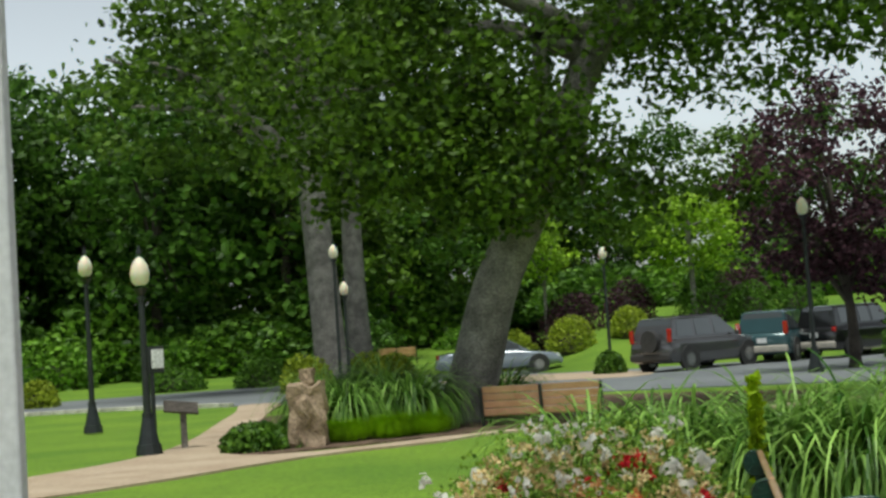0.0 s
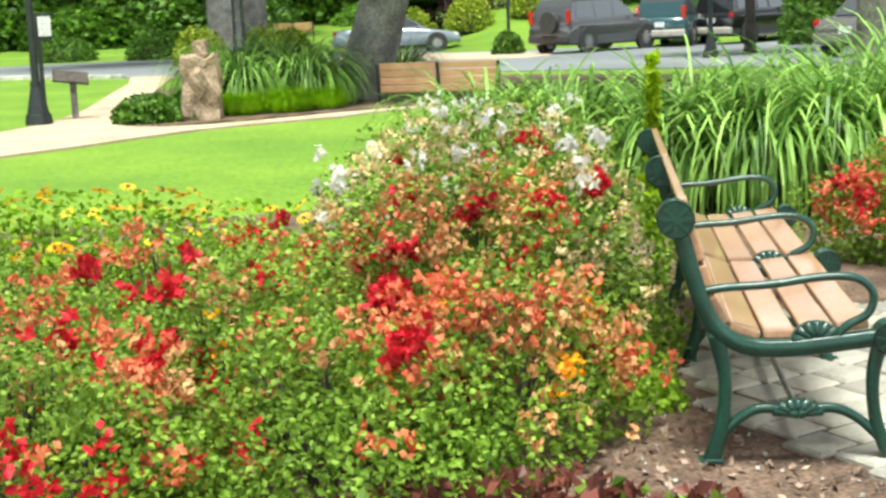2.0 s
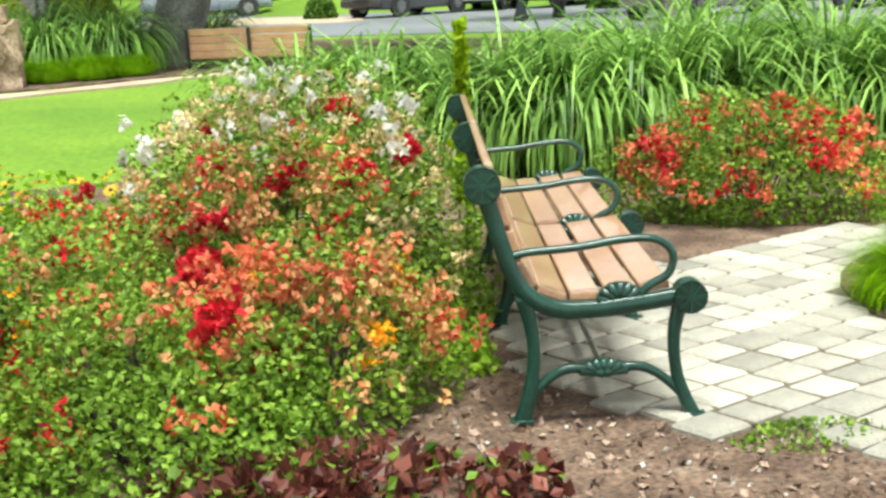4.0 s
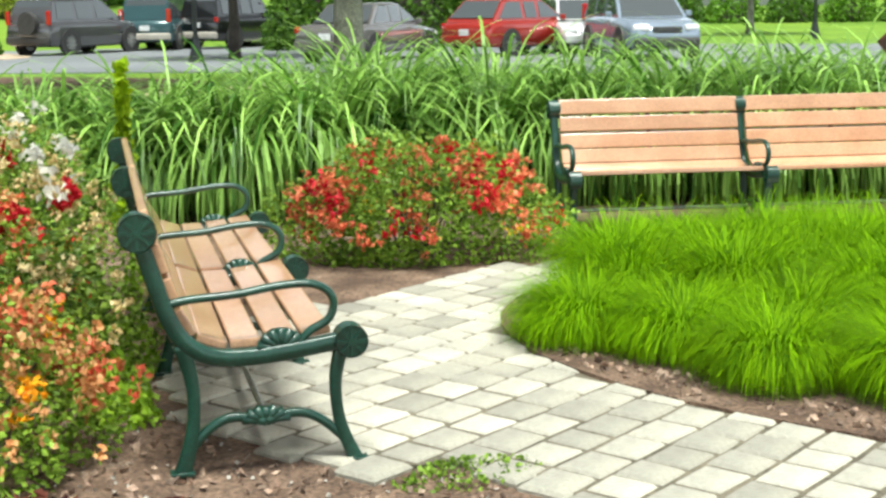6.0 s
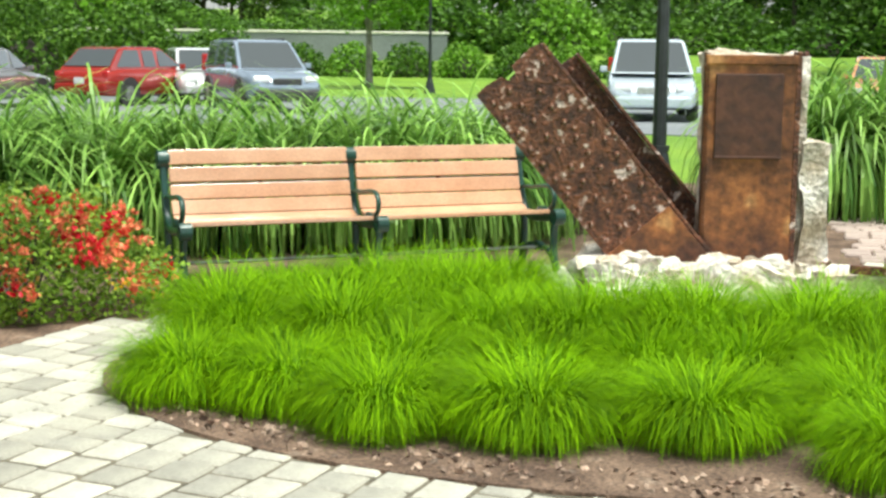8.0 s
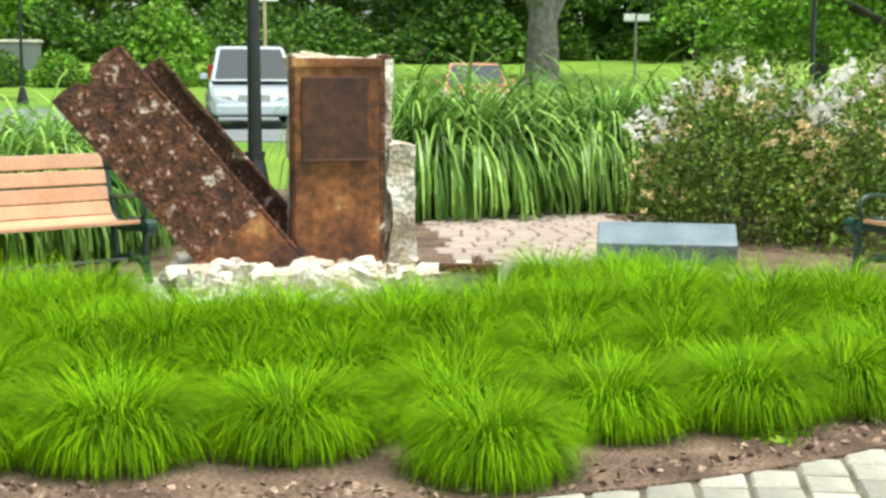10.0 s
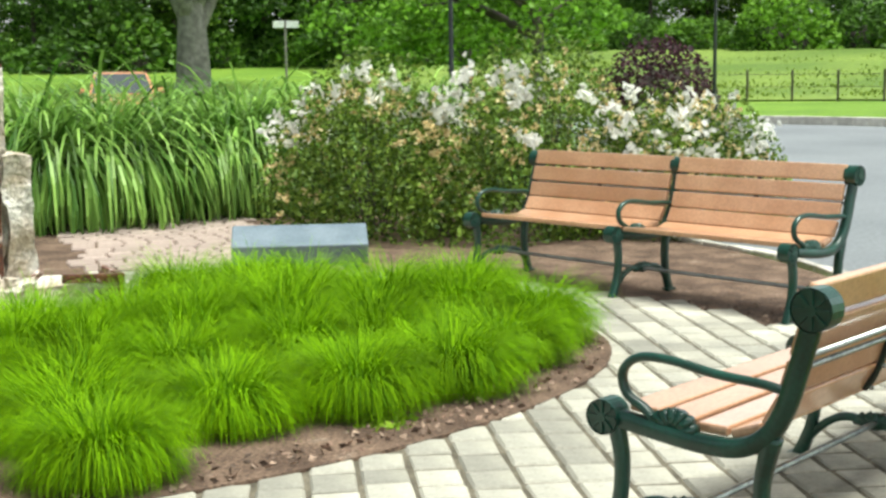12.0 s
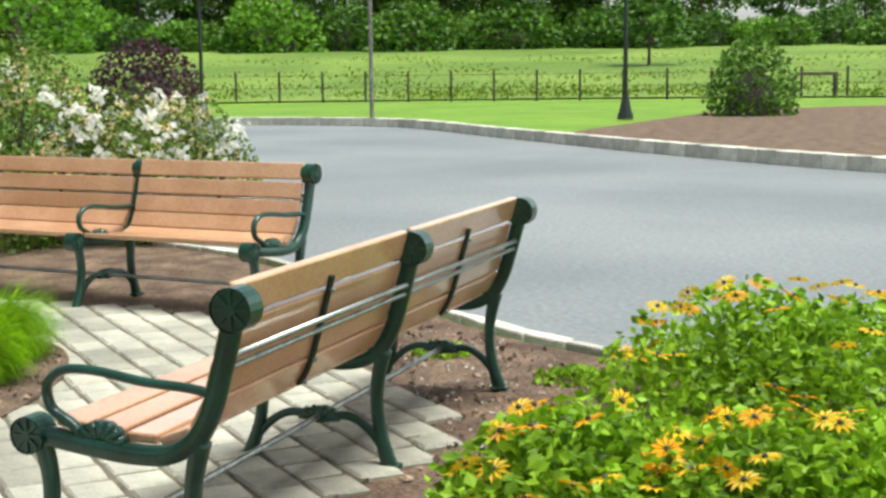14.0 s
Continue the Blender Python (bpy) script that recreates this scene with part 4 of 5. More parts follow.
# ---- trees and shrubs ----
def tree(name, label, trunk, r0, r1, crown, n, leaf, material, bark, m=None, limbs=7, clump=0.9, seed=1):
    """trunk: points; crown: ellipsoids (centre, radii). Leaves gather in many small clumps with gaps between."""
    t = thing(name, label, "tree", m)
    rg = np.random.default_rng(seed)
    path = spline(trunk, 6)
    k = len(path)
    radii = [(r0 + (r1 - r0) * (i / (k - 1))) * (1.25 if i == 0 else 1.1 if i == 1 else 1.0) for i in range(k)]
    raw("trunk", *tube(path, radii, 12), bark, t, smooth=True)
    tips = []
    per = max(1, limbs // len(crown))
    for c, rad in crown:
        for j in range(per):
            d = rg.normal(size=3)
            d[2] = abs(d[2]) * 0.6
            d /= np.linalg.norm(d)
            tip = Vector(c) + Vector(d * np.array(rad) * 0.75)
            start = path[int(k * rg.uniform(0.55, 0.95))]
            mid = start.lerp(tip, 0.5) + Vector((0, 0, 0.12 * (tip - start).length))
            raw("limb", *tube(spline([start, mid, tip], 4), [r1 * 0.8 * (1 - q / 9) + 0.015 for q in range(9)], 6), bark, t, smooth=True)
            tips.append(tip)
    vol = [(rad[0] * rad[1] * rad[2]) ** 0.6 for _, rad in crown]
    pts = []
    for (c, rad), v in zip(crown, vol):
        cnt = int(n * v / sum(vol))
        nc = max(12, cnt // 45)
        d = rg.normal(size=(nc, 3))
        d /= np.linalg.norm(d, axis=1)[:, None]
        cen = np.array(c) + d * np.array(rad) * (0.35 + 0.65 * rg.random((nc, 1)) ** 0.45)
        pick = rg.integers(0, nc, cnt)
        pts.append(cen[pick] + rg.normal(size=(cnt, 3)) * clump * 0.42 * np.array([1, 1, 0.55]))
    tagged(leaf_mesh("crown", np.concatenate(pts), leaf, material, t, up=0.15), kind="stuff")
    return t


tree("oak_tree", "big leaning oak with a grey trunk over a bench", [(0.12, 24.2, 0), (0.45, 24.1, 1.0), (0.89, 24, 2.38), (1.75, 23.95, 4.0), (2.4, 23.9, 5.3), (3.0, 23.85, 7)], 0.48, 0.26,
     [((3.2, 23.5, 8.5), (4.5, 3.5, 2.6)), ((-1.2, 23.2, 6.0), (2.6, 2.4, 2.4)), ((1.2, 22.6, 4.6), (1.6, 1.3, 1.5)), ((5.2, 23.6, 7.0), (2.4, 2.2, 2.0)), ((3.0, 22.8, 3.6), (0.9, 0.8, 0.8)), ((-0.4, 22.7, 5.2), (1.9, 1.2, 1.6)), ((0.9, 22.5, 3.9), (1.3, 0.7, 0.7))], 30000, 0.16, L_TREE, M_BARK, limbs=15, clump=0.75, seed=3)
tree("oak_tree", "tall grey-trunked tree beyond the drive", [(-4.3, 50, 0), (-4.5, 49.9, 5), (-4.75, 49.8, 9), (-5, 49.8, 13)], 0.62, 0.36,
     [((-5, 50, 14), (6.5, 5, 4)), ((-9.5, 50, 11), (4, 4, 3.2)), ((-1, 50, 12), (3.5, 3.5, 3))], 9000, 0.34, L_TREE, M_BARK, limbs=12, clump=1.4, seed=5)
tree("oak_tree", "second grey trunk behind the first", [(-3.6, 56, 0), (-3.7, 56, 6), (-3.4, 56, 13)], 0.5, 0.3, [((-3, 57, 15), (5, 4, 4))], 4000, 0.34, L_TREE, M_BARK, limbs=6, clump=1.4, seed=6)
tree("plum_tree", "dark purple-leaved plum tree by the parked cars", [(10.6, 36.4, 0), (10.6, 36.4, 1.4), (10.4, 36.3, 3)], 0.16, 0.10,
     [((10.6, 36.4, 5.1), (3.1, 2.4, 3.0)), ((11.8, 36.2, 3.0), (1.9, 1.5, 1.4)), ((9.3, 36.2, 3.4), (1.2, 1.1, 1.1))], 8500, 0.17, L_PLUM, M_BARKD, limbs=12, clump=0.6, seed=7)
tree("shade_tree", "straight grey trunk standing beside the drive", [(9.25, 24.25, 0), (9.27, 24.25, 2.5), (9.3, 24.25, 5)], 0.30, 0.2, [((9.5, 24.3, 8), (4, 3.6, 2.8)), ((12, 24.8, 7.4), (2.4, 2.2, 1.6))], 8000, 0.2, L_TREE, M_BARK, limbs=8, clump=0.8, seed=8)
tree("young_tree", "lime green young tree behind the car park", [(10.8, 60.5, 0), (10.8, 60.5, 2), (10.8, 60.5, 4.5)], 0.16, 0.08, [((10.8, 60.5, 4.0), (2.4, 2, 1.9))], 3500, 0.24, L_LIME, M_BARK, m=Matrix.Translation((0, 0, rise(10.8, 60.5))), limbs=6, clump=0.9, seed=9)
tree("young_tree", "slim young tree with fresh leaves", [(4.4, 62, 0), (4.4, 62, 2.5), (4.5, 62, 4)], 0.10, 0.05, [((4.4, 62, 4.6), (1.6, 1.4, 1.5))], 1800, 0.22, L_LIME, M_BARK, m=Matrix.Translation((0, 0, rise(4.4, 62))), limbs=4, clump=0.7, seed=10)
tree("young_tree", "fresh green young tree on the far lawn", [(33.4, 44.2, 0), (33.4, 44.2, 1.8), (33.4, 44.2, 4)], 0.16, 0.09, [((33.4, 44.2, 3.9), (2.9, 2.6, 1.5))], 3500, 0.24, L_SPRING, M_BARK, limbs=6, clump=0.8, seed=11)
tree("big_tree", "broad old tree with a forked grey trunk", [(60.5, 34.5, 0.3), (60.7, 34.6, 2.5), (61.0, 34.8, 5)], 0.95, 0.6, [((61, 35, 10), (8, 7, 4))], 6000, 0.5, L_WOODS, M_BARK, limbs=8, clump=1.8, seed=12)
tree("leafy_tree", "light green leafy tree behind the white roses", [(43.7, 12.3, 0), (43.8, 12.2, 2), (43.7, 12.3, 4)], 0.25, 0.15, [((43.7, 12.3, 3.6), (2.6, 3.4, 2.2)), ((46, 15.5, 3.8), (2.5, 3, 2.4)), ((44.5, 18, 3.2), (2, 2.4, 1.8))], 7500, 0.24, L_SPRING, M_BARKD, limbs=9, clump=0.8, seed=13)
tree("leafy_tree", "dark green tree at the meadow's edge", [(52, 17.5, 0), (52, 17.5, 3), (52, 17.5, 6)], 0.3, 0.2, [((52, 18, 6), (3.2, 4.2, 3.6))], 4000, 0.3, L_WOODS, M_BARKD, limbs=6, clump=1.0, seed=14)
tree("small_tree", "small green tree standing in the far meadow", [(84, -14, 1.0), (84, -14, 2.2), (84, -14, 3.4)], 0.12, 0.06, [((84, -14, 4.2), (1.4, 2.0, 1.1))], 900, 0.35, L_WOODS, M_BARKD, limbs=4, clump=0.7, seed=15)

SHRUBS = [("clipped yellow-green shrub ball by the drive", L_YSHRUB, [(-5.05, 47.8, 1.0, 1.3), (-3.1, 51, 0.9, 1.2), (2.7, 57, 1.1, 1.6), (5.0, 57, 1.1, 1.5), (-15, 50, 0.8, 1.0), (1.0, 56, 0.9, 1.5), (-2.3, 54, 1.0, 1.1), (7.6, 58, 0.9, 1.3)]),
          ("rounded dark purple barberry shrub on grass", L_PLUM, [(5.5, 62, 1.5, 2.2), (8.1, 62, 1.3, 2.1), (14.0, 66, 1.6, 2.4), (47.5, 9.0, 2.1, 2.4), (3.6, 63, 0.9, 1.3)]),
          ("rounded dense green shrub on mulch", L_BUSH, [(11.5, 61, 1.5, 2.2), (13.4, 61, 1.1, 1.6), (5.1, 44.8, 0.55, 0.75), (-3.0, 20.6, 0.55, 0.42), (-2.35, 20.9, 0.4, 0.5), (36.9, -8.95, 1.25, 2.2), (31.2, 51.5, 1.4, 2.6), (-8, 58, 1.2, 1.2), (-12, 60, 1.4, 1.0), (-20, 62, 1.6, 1.4), (15.8, 62, 1.2, 1.4)])]
for lab, material, spots in SHRUBS:
    for x, y, r, h in spots:
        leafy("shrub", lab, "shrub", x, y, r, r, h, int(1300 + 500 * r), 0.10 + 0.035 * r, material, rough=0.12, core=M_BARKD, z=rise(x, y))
for x, y, s in ((-1.75, 22.6, 1.0), (-0.75, 22.9, 1.05), (-1.2, 24.3, 1.2), (0.9, 25.6, 0.9), (-2.2, 24.2, 1.1)):
    c = copy_thing(misc[0], pose(x, y, 0, 0, 0, x * 90))
    c.scale = (s, s, s * 1.25)
    tagged(c, "pale green ornamental grass under the big tree", group="grasses under the tree")
for x, y, s in ((-1.7, 21.3, 1.2), (-1.0, 21.5, 1.3), (-0.45, 21.9, 1.2), (-2.0, 21.5, 1.0)):
    c = copy_thing(tufts[1], pose(x, y, 0, 0, 0, x * 70))
    c.scale = (s, s, s * 1.15)
    tagged(c, "low green grass tussock under the big tree", group="grasses under the tree")
# hedges beyond the car park
for x, y, rx, h, m in ((15.5, 42, 2.4, 2.6, L_BUSH), (18.3, 42, 2.7, 3.2, L_BUSH), (21.3, 41, 2.4, 2.8, L_BUSH), (23.5, 40, 1.6, 2.0, L_BUSH)):
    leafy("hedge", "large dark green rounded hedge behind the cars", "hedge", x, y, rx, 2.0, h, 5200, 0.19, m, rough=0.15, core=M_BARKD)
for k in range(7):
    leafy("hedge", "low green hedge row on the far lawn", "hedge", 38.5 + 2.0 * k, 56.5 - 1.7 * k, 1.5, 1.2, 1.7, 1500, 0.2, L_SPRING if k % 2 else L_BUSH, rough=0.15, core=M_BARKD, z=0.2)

# woods: a few trees copied round the place
def wood_tree(seed, h, material):
    r = random.Random(seed)
    return tree("wood_tree", "tall dark woodland tree with dense leaves", [(0, 0, -0.5), (r.uniform(-0.4, 0.4), 0, h * 0.3), (r.uniform(-0.7, 0.7), 0.2, h * 0.7)], 0.32, 0.14,
                [((0, 0, h * 0.72), (h * 0.26, h * 0.26, h * 0.30)), ((r.uniform(-2, 2), 0.5, h * 0.42), (h * 0.24, h * 0.22, h * 0.2)), ((r.uniform(-3, 3), -1, h * 0.2), (h * 0.17, h * 0.15, h * 0.15))], 3600, 0.52, material, M_BARKD, limbs=6, clump=1.7, seed=seed)


woods = [wood_tree(21, 15, L_WOODS), wood_tree(22, 18, L_WOODS), wood_tree(23, 13, L_TREE)]
rnd = random.Random(9)
spots = []
for a0, a1, r0, r1, count in ((-44, -2, 74, 100, 44), (-2, 26, 84, 112, 26), (26, 52, 98, 122, 24), (52, 70, 92, 118, 22), (70, 100, 118, 138, 34), (100, 140, 125, 150, 24), (-75, -44, 60, 90, 16)):
    for k in range(count):
        a = radians(a0 + (a1 - a0) * (k + rnd.random()) / count)
        r = rnd.uniform(r0, r1)
        gap = radians(5) < a < radians(21)
        if gap and k % 2:
            continue
        spots.append((r * math.sin(a), r * math.cos(a), rnd.uniform(0.55, 0.78) if gap or a > radians(30) else rnd.uniform(0.85, 1.2)))
for i, (x, y, s) in enumerate(spots):
    src = woods[i % 3]
    if i < 3:
        c = src
        c.matrix_basis = Matrix.Translation((x, y, rise(x, y)))
    else:
        c = copy_thing(src, Matrix.Translation((x, y, rise(x, y))) @ pose(0, 0, 0, 0, 0, rnd.uniform(0, 360)))
    c.scale = (s, s, s)
    tagged(c, group="woods round the park")
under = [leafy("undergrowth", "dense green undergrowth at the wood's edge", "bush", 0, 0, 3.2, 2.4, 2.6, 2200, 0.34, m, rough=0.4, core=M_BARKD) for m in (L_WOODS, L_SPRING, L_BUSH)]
uspots = []
for a0, a1, r0, r1, count in ((-44, -3, 70, 78, 34), (-3, 26, 80, 90, 22), (26, 70, 90, 98, 34), (70, 110, 114, 122, 30)):
    for k in range(count):
        a = radians(a0 + (a1 - a0) * (k + rnd.random()) / count)
        r = rnd.uniform(r0, r1)
        uspots.append((r * math.sin(a), r * math.cos(a), rnd.uniform(0.7, 1.3)))
for i, (x, y, s) in enumerate(uspots):
    c = under[i] if i < 3 else copy_thing(under[i % 3], Matrix())
    c.matrix_basis = Matrix.Translation((x, y, rise(x, y) - 0.1)) @ pose(0, 0, 0, 0, 0, rnd.uniform(0, 360))
    c.scale = (s * 1.2, s * 1.2, s * rnd.uniform(0.6, 1.3))
    tagged(c, group="undergrowth at the wood's edge")


# ---- meadow and fence ----
mv, mf = [], []
MR = [57.5, 60, 64, 70, 78, 88, 100, 115, 135]
MA = [radians(a) for a in range(66, 122, 2)]
for r in MR:
    for a in MA:
        x, y = r * math.sin(a), r * math.cos(a)
        mv.append((x, y, rise(x, y) + 0.05))
for i in range(len(MR) - 1):
    for k in range(len(MA) - 1):
        mf.append((i * len(MA) + k, (i + 1) * len(MA) + k, (i + 1) * len(MA) + k + 1, i * len(MA) + k + 1))
tagged(raw("meadow", mv, mf, M_FIELD, smooth=True), "rough pale green meadow behind a fence", "meadow", kind="structure")
hay = []
for k in range(170):
    a, r = radians(RNG.uniform(68, 118)), 58 + 40 * RNG.random() ** 1.6
    hay.append((r * math.sin(a), r * math.cos(a)))
hv = []
for x, y in hay:
    z = rise(x, y)
    hv.append(RNG.normal(size=(60, 3)) * [1.6, 1.6, 0.10] + [x, y, z + 0.16])
tagged(leaf_mesh("meadow_tufts", np.concatenate(hv), 0.15, L_HAY, None, "tall loose grass tufts in the meadow", up=1.5), category="grass", kind="stuff")
fence = thing("fence", "low dark post and wire fence along the meadow", "fence")
prev = None
for k in range(26):
    a = radians(74 + 1.75 * k)
    r = 57.0 + 1.2 * math.sin(k * 0.4)
    p = Vector((r * math.sin(a), r * math.cos(a), rise(r * math.sin(a), r * math.cos(a))))
    part("post", boxes(((0.09, 0.09, 1.25), Matrix.Translation(p + Vector((0, 0, 0.6))), 0.01)), M_BARKD, fence)
    if prev is not None:
        for h in (0.55, 1.05):
            raw("rail", *tube([prev + Vector((0, 0, h)), p + Vector((0, 0, h))], 0.009, 4), M_BARKD, fence)
    prev = p

# ---- lamps, poles and signs ----
M_GLOBE = bpy.data.materials.new("frosted_lamp_glass")
M_GLOBE.use_nodes = True
gb = M_GLOBE.node_tree.nodes["Principled BSDF"]
gb.inputs["Base Color"].default_value, gb.inputs["Roughness"].default_value = (0.86, 0.80, 0.62, 1), 0.35
gb.inputs["Subsurface Weight"].default_value = 0.4


def street_lamp(x, y, h, label="black street lamp with a frosted acorn globe", z=0.0):
    l = thing("street_lamp", label, "street lamp", pose(x, y, z), "street lamps")
    bm = bmesh.new()
    cyl(bm, 0.21, 0.19, 0.16, pose(0, 0, 0.09), 12)
    cyl(bm, 0.17, 0.075, 0.44, pose(0, 0, 0.39), 12)
    cyl(bm, 0.09, 0.09, 0.05, pose(0, 0, 0.62), 12)
    part("base", bm, M_BLACK, l, "flared black base")
    bm = bmesh.new()
    cyl(bm, 0.062, 0.045, h - 1.05, pose(0, 0, 0.58 + (h - 1.05) / 2), 10)
    cyl(bm, 0.075, 0.075, 0.04, pose(0, 0, h - 0.6), 10)
    cyl(bm, 0.05, 0.12, 0.12, pose(0, 0, h - 0.5), 12)
    part("pole", bm, M_BLACK, l)
    prof = [(0.08, h - 0.40), (0.135, h - 0.34), (0.155, h - 0.22), (0.13, h - 0.10), (0.07, h), (0.02, h + 0.05)]
    v, f = [], []
    for r, zz in prof:
        for k in range(14):
            v.append((r * math.cos(k * math.pi / 7), r * math.sin(k * math.pi / 7), zz))
    for i in range(len(prof) - 1):
        for k in range(14):
            f.append((i * 14 + k, i * 14 + (k + 1) % 14, (i + 1) * 14 + (k + 1) % 14, (i + 1) * 14 + k))
    raw("globe", v, f, M_GLOBE, l, "frosted acorn globe", True)
    bm = bmesh.new()
    cyl(bm, 0.05, 0.01, 0.14, pose(0, 0, h + 0.15), 8)
    part("finial", bm, M_BLACK, l)
    return l


for x, y, h in ((-4.7, 21.2, 3.0), (-7.6, 29.1, 3.7), (-3.6, 44.8, 4.75), (-3.45, 46.5, 3.6), (35.3, -5.4, 4.6), (42.2, 6.3, 4.6), (9.3, 8.05, 3.6), (28.75, 9.9, 4.4), (9.15, 34.9, 4.4), (5.75, 50, 4.4), (31, 37.5, 4.4)):
    street_lamp(x, y, h)


def pole(x, y, h, r, label, material, z=0.0, plate=None):
    p = thing("sign_pole", label, "sign pole", pose(x, y, z))
    part("post", cyl(bmesh.new(), r, r * 0.9, h, pose(0, 0, h / 2), 8), material, p)
    if plate:
        w, hh, pz, rz = plate
        part("sign_plate", boxes(((w, 0.02, hh), pose(0, -0.03, pz, 0, 0, rz), 0.004)), M_SIGN, p, "plain white sign plate")
    return p


M_SIGN = mat("white_sign", (0.70, 0.72, 0.72), (0.80, 0.82, 0.82), 0.5, 5, 0.05)
M_WHITE = mat("white_painted_post", (0.72, 0.74, 0.76), (0.82, 0.83, 0.85), 0.45, 6, 0.1, detail=0.1)
pole(33.2, 0.9, 5.0, 0.05, "thin weathered wooden pole by the kerb", M_BARK)
pole(54.3, 26.4, 3.5, 0.06, "grey post with a small white sign", M_BARK, 0.1, (1.1, 0.3, 3.3, -60))
pole(33, 28.6, 4.2, 0.06, "tan post with a small white sign", M_PATH, 0.0, (0.8, 0.25, 3.4, -50))
sg = thing("notice_board", "small white notice on a dark post by the path", "notice board", pose(-4.75, 21.9, 0, 0, 0, 12))
part("post", boxes(((0.07, 0.07, 1.5), pose(0, 0, 0.75), 0.01)), M_BLACK, sg)
part("board", boxes(((0.28, 0.04, 0.42), pose(0.06, -0.03, 1.45), 0.006)), M_BLACK, sg)
part("notice", boxes(((0.19, 0.012, 0.30), pose(0.10, -0.055, 1.46), 0.002)), M_SIGN, sg, "plain white notice sheet")
lec = thing("reading_panel", "slanted brown reading panel on a wooden post", "information panel", pose(-4.35, 22.2, 0, 0, 0, 15))
part("post", boxes(((0.10, 0.10, 0.62), pose(0, 0, 0.31), 0.01)), M_BARK, lec)
part("panel", boxes(((0.55, 0.34, 0.04), pose(-0.03, -0.02, 0.66, 28, 8, 0), 0.006)), M_BARKD, lec)
wp = thing("white_post", "white painted metal post beside the walk", "post", pose(-0.775, 2.40, 0, 0, 0, 0))
part("shaft", boxes(((0.042, 0.042, 3.2), pose(0, 0, 1.6), 0.006)), M_WHITE, wp)
part("base_plate", boxes(((0.12, 0.12, 0.015), pose(0, 0, 0.0125), 0.003)), M_WHITE, wp)
bo = thing("standing_stone", "upright tan boulder with a small rounded cap stone", "boulder", pose(-2.2, 20.7, 0))
rubble("stone", (0.52, 0.40, 0.95), 21, M_ROCK, bo, pose(0, 0, 0.45), 6, 0.35)
rubble("cap_stone", (0.2, 0.2, 0.22), 22, M_ROCK, bo, pose(0.02, 0, 1.03), 4, 0.2)
rb = thing("rail_barrier", "low wooden rail on two posts in the grass", "rail", pose(54, -15.5, 0.0, 0, 0, -74))
for x in (-0.9, 0.9):
    part("post", boxes(((0.14, 0.14, 1.0), pose(x, 0, 0.5), 0.01)), M_BARKD, rb)
part("rail", boxes(((2.0, 0.12, 0.12), pose(0, 0, 0.95), 0.01)), M_BARKD, rb)
wl = thing("retaining_wall", "long low grey wall beyond the far lawn", "wall", pose(41.5, 66, 1.2, 0, 0, -34))
part("wall_body", boxes(((22, 0.4, 1.5), pose(0, 0, 0.5), 0.02)), M_ASPHALT, wl)
part("coping", boxes(((22.2, 0.5, 0.14), pose(0, 0, 1.3), 0.02)), M_KERB, wl)

# ---- parked cars ----
M_TYRE = mat("tyre_rubber", (0.012, 0.012, 0.012), (0.025, 0.025, 0.025), 0.85, 20, 0.2)
M_RIM = mat("alloy_rim", (0.45, 0.46, 0.47), (0.6, 0.6, 0.6), 0.3, 10, 0.0, metal=0.8)
M_GLASS = glass_mat("car_glass", (0.07, 0.08, 0.085), 0.02)
M_TAIL = glass_mat("red_lens", (0.45, 0.01, 0.01), 0.15)
M_HEAD = glass_mat("clear_lens", (0.7, 0.72, 0.72), 0.1)
M_TRIM = mat("dark_trim_plastic", (0.03, 0.03, 0.03), (0.05, 0.05, 0.05), 0.6, 10, 0.05)


def paint(name, c):
    m = mat(name, c, tuple(v * 1.06 for v in c), 0.2, 2.0, 0.0, detail=0.04)
    b = m.node_tree.nodes["Principled BSDF"]
    b.inputs["Coat Weight"].default_value, b.inputs["Coat Roughness"].default_value, b.inputs["Metallic"].default_value = 1.0, 0.05, 0.25
    return m


def loft(sections):
    """Rings of equal count joined along the car, closed at both ends."""
    v, f = [], []
    n = len(sections[0])
    for s in sections:
        v += s
    for i in range(len(sections) - 1):
        for k in range(n):
            f.append((i * n + k, i * n + (k + 1) % n, (i + 1) * n + (k + 1) % n, (i + 1) * n + k))
    f.append(tuple(range(n - 1, -1, -1)))
    f.append(tuple(len(v) - n + k for k in range(n)))
    return v, f


def ring(y, w, zl, zb):
    h = zb - zl
    pts = [(w * 0.90, zl), (w * 0.98, zl + 0.12 * h), (w, zl + 0.45 * h), (w * 0.985, zl + 0.75 * h), (w * 0.95, zb - 0.03), (w * 0.86, zb)]
    return [(x, y, z) for x, z in pts] + [(-x, y, z) for x, z in reversed(pts)]


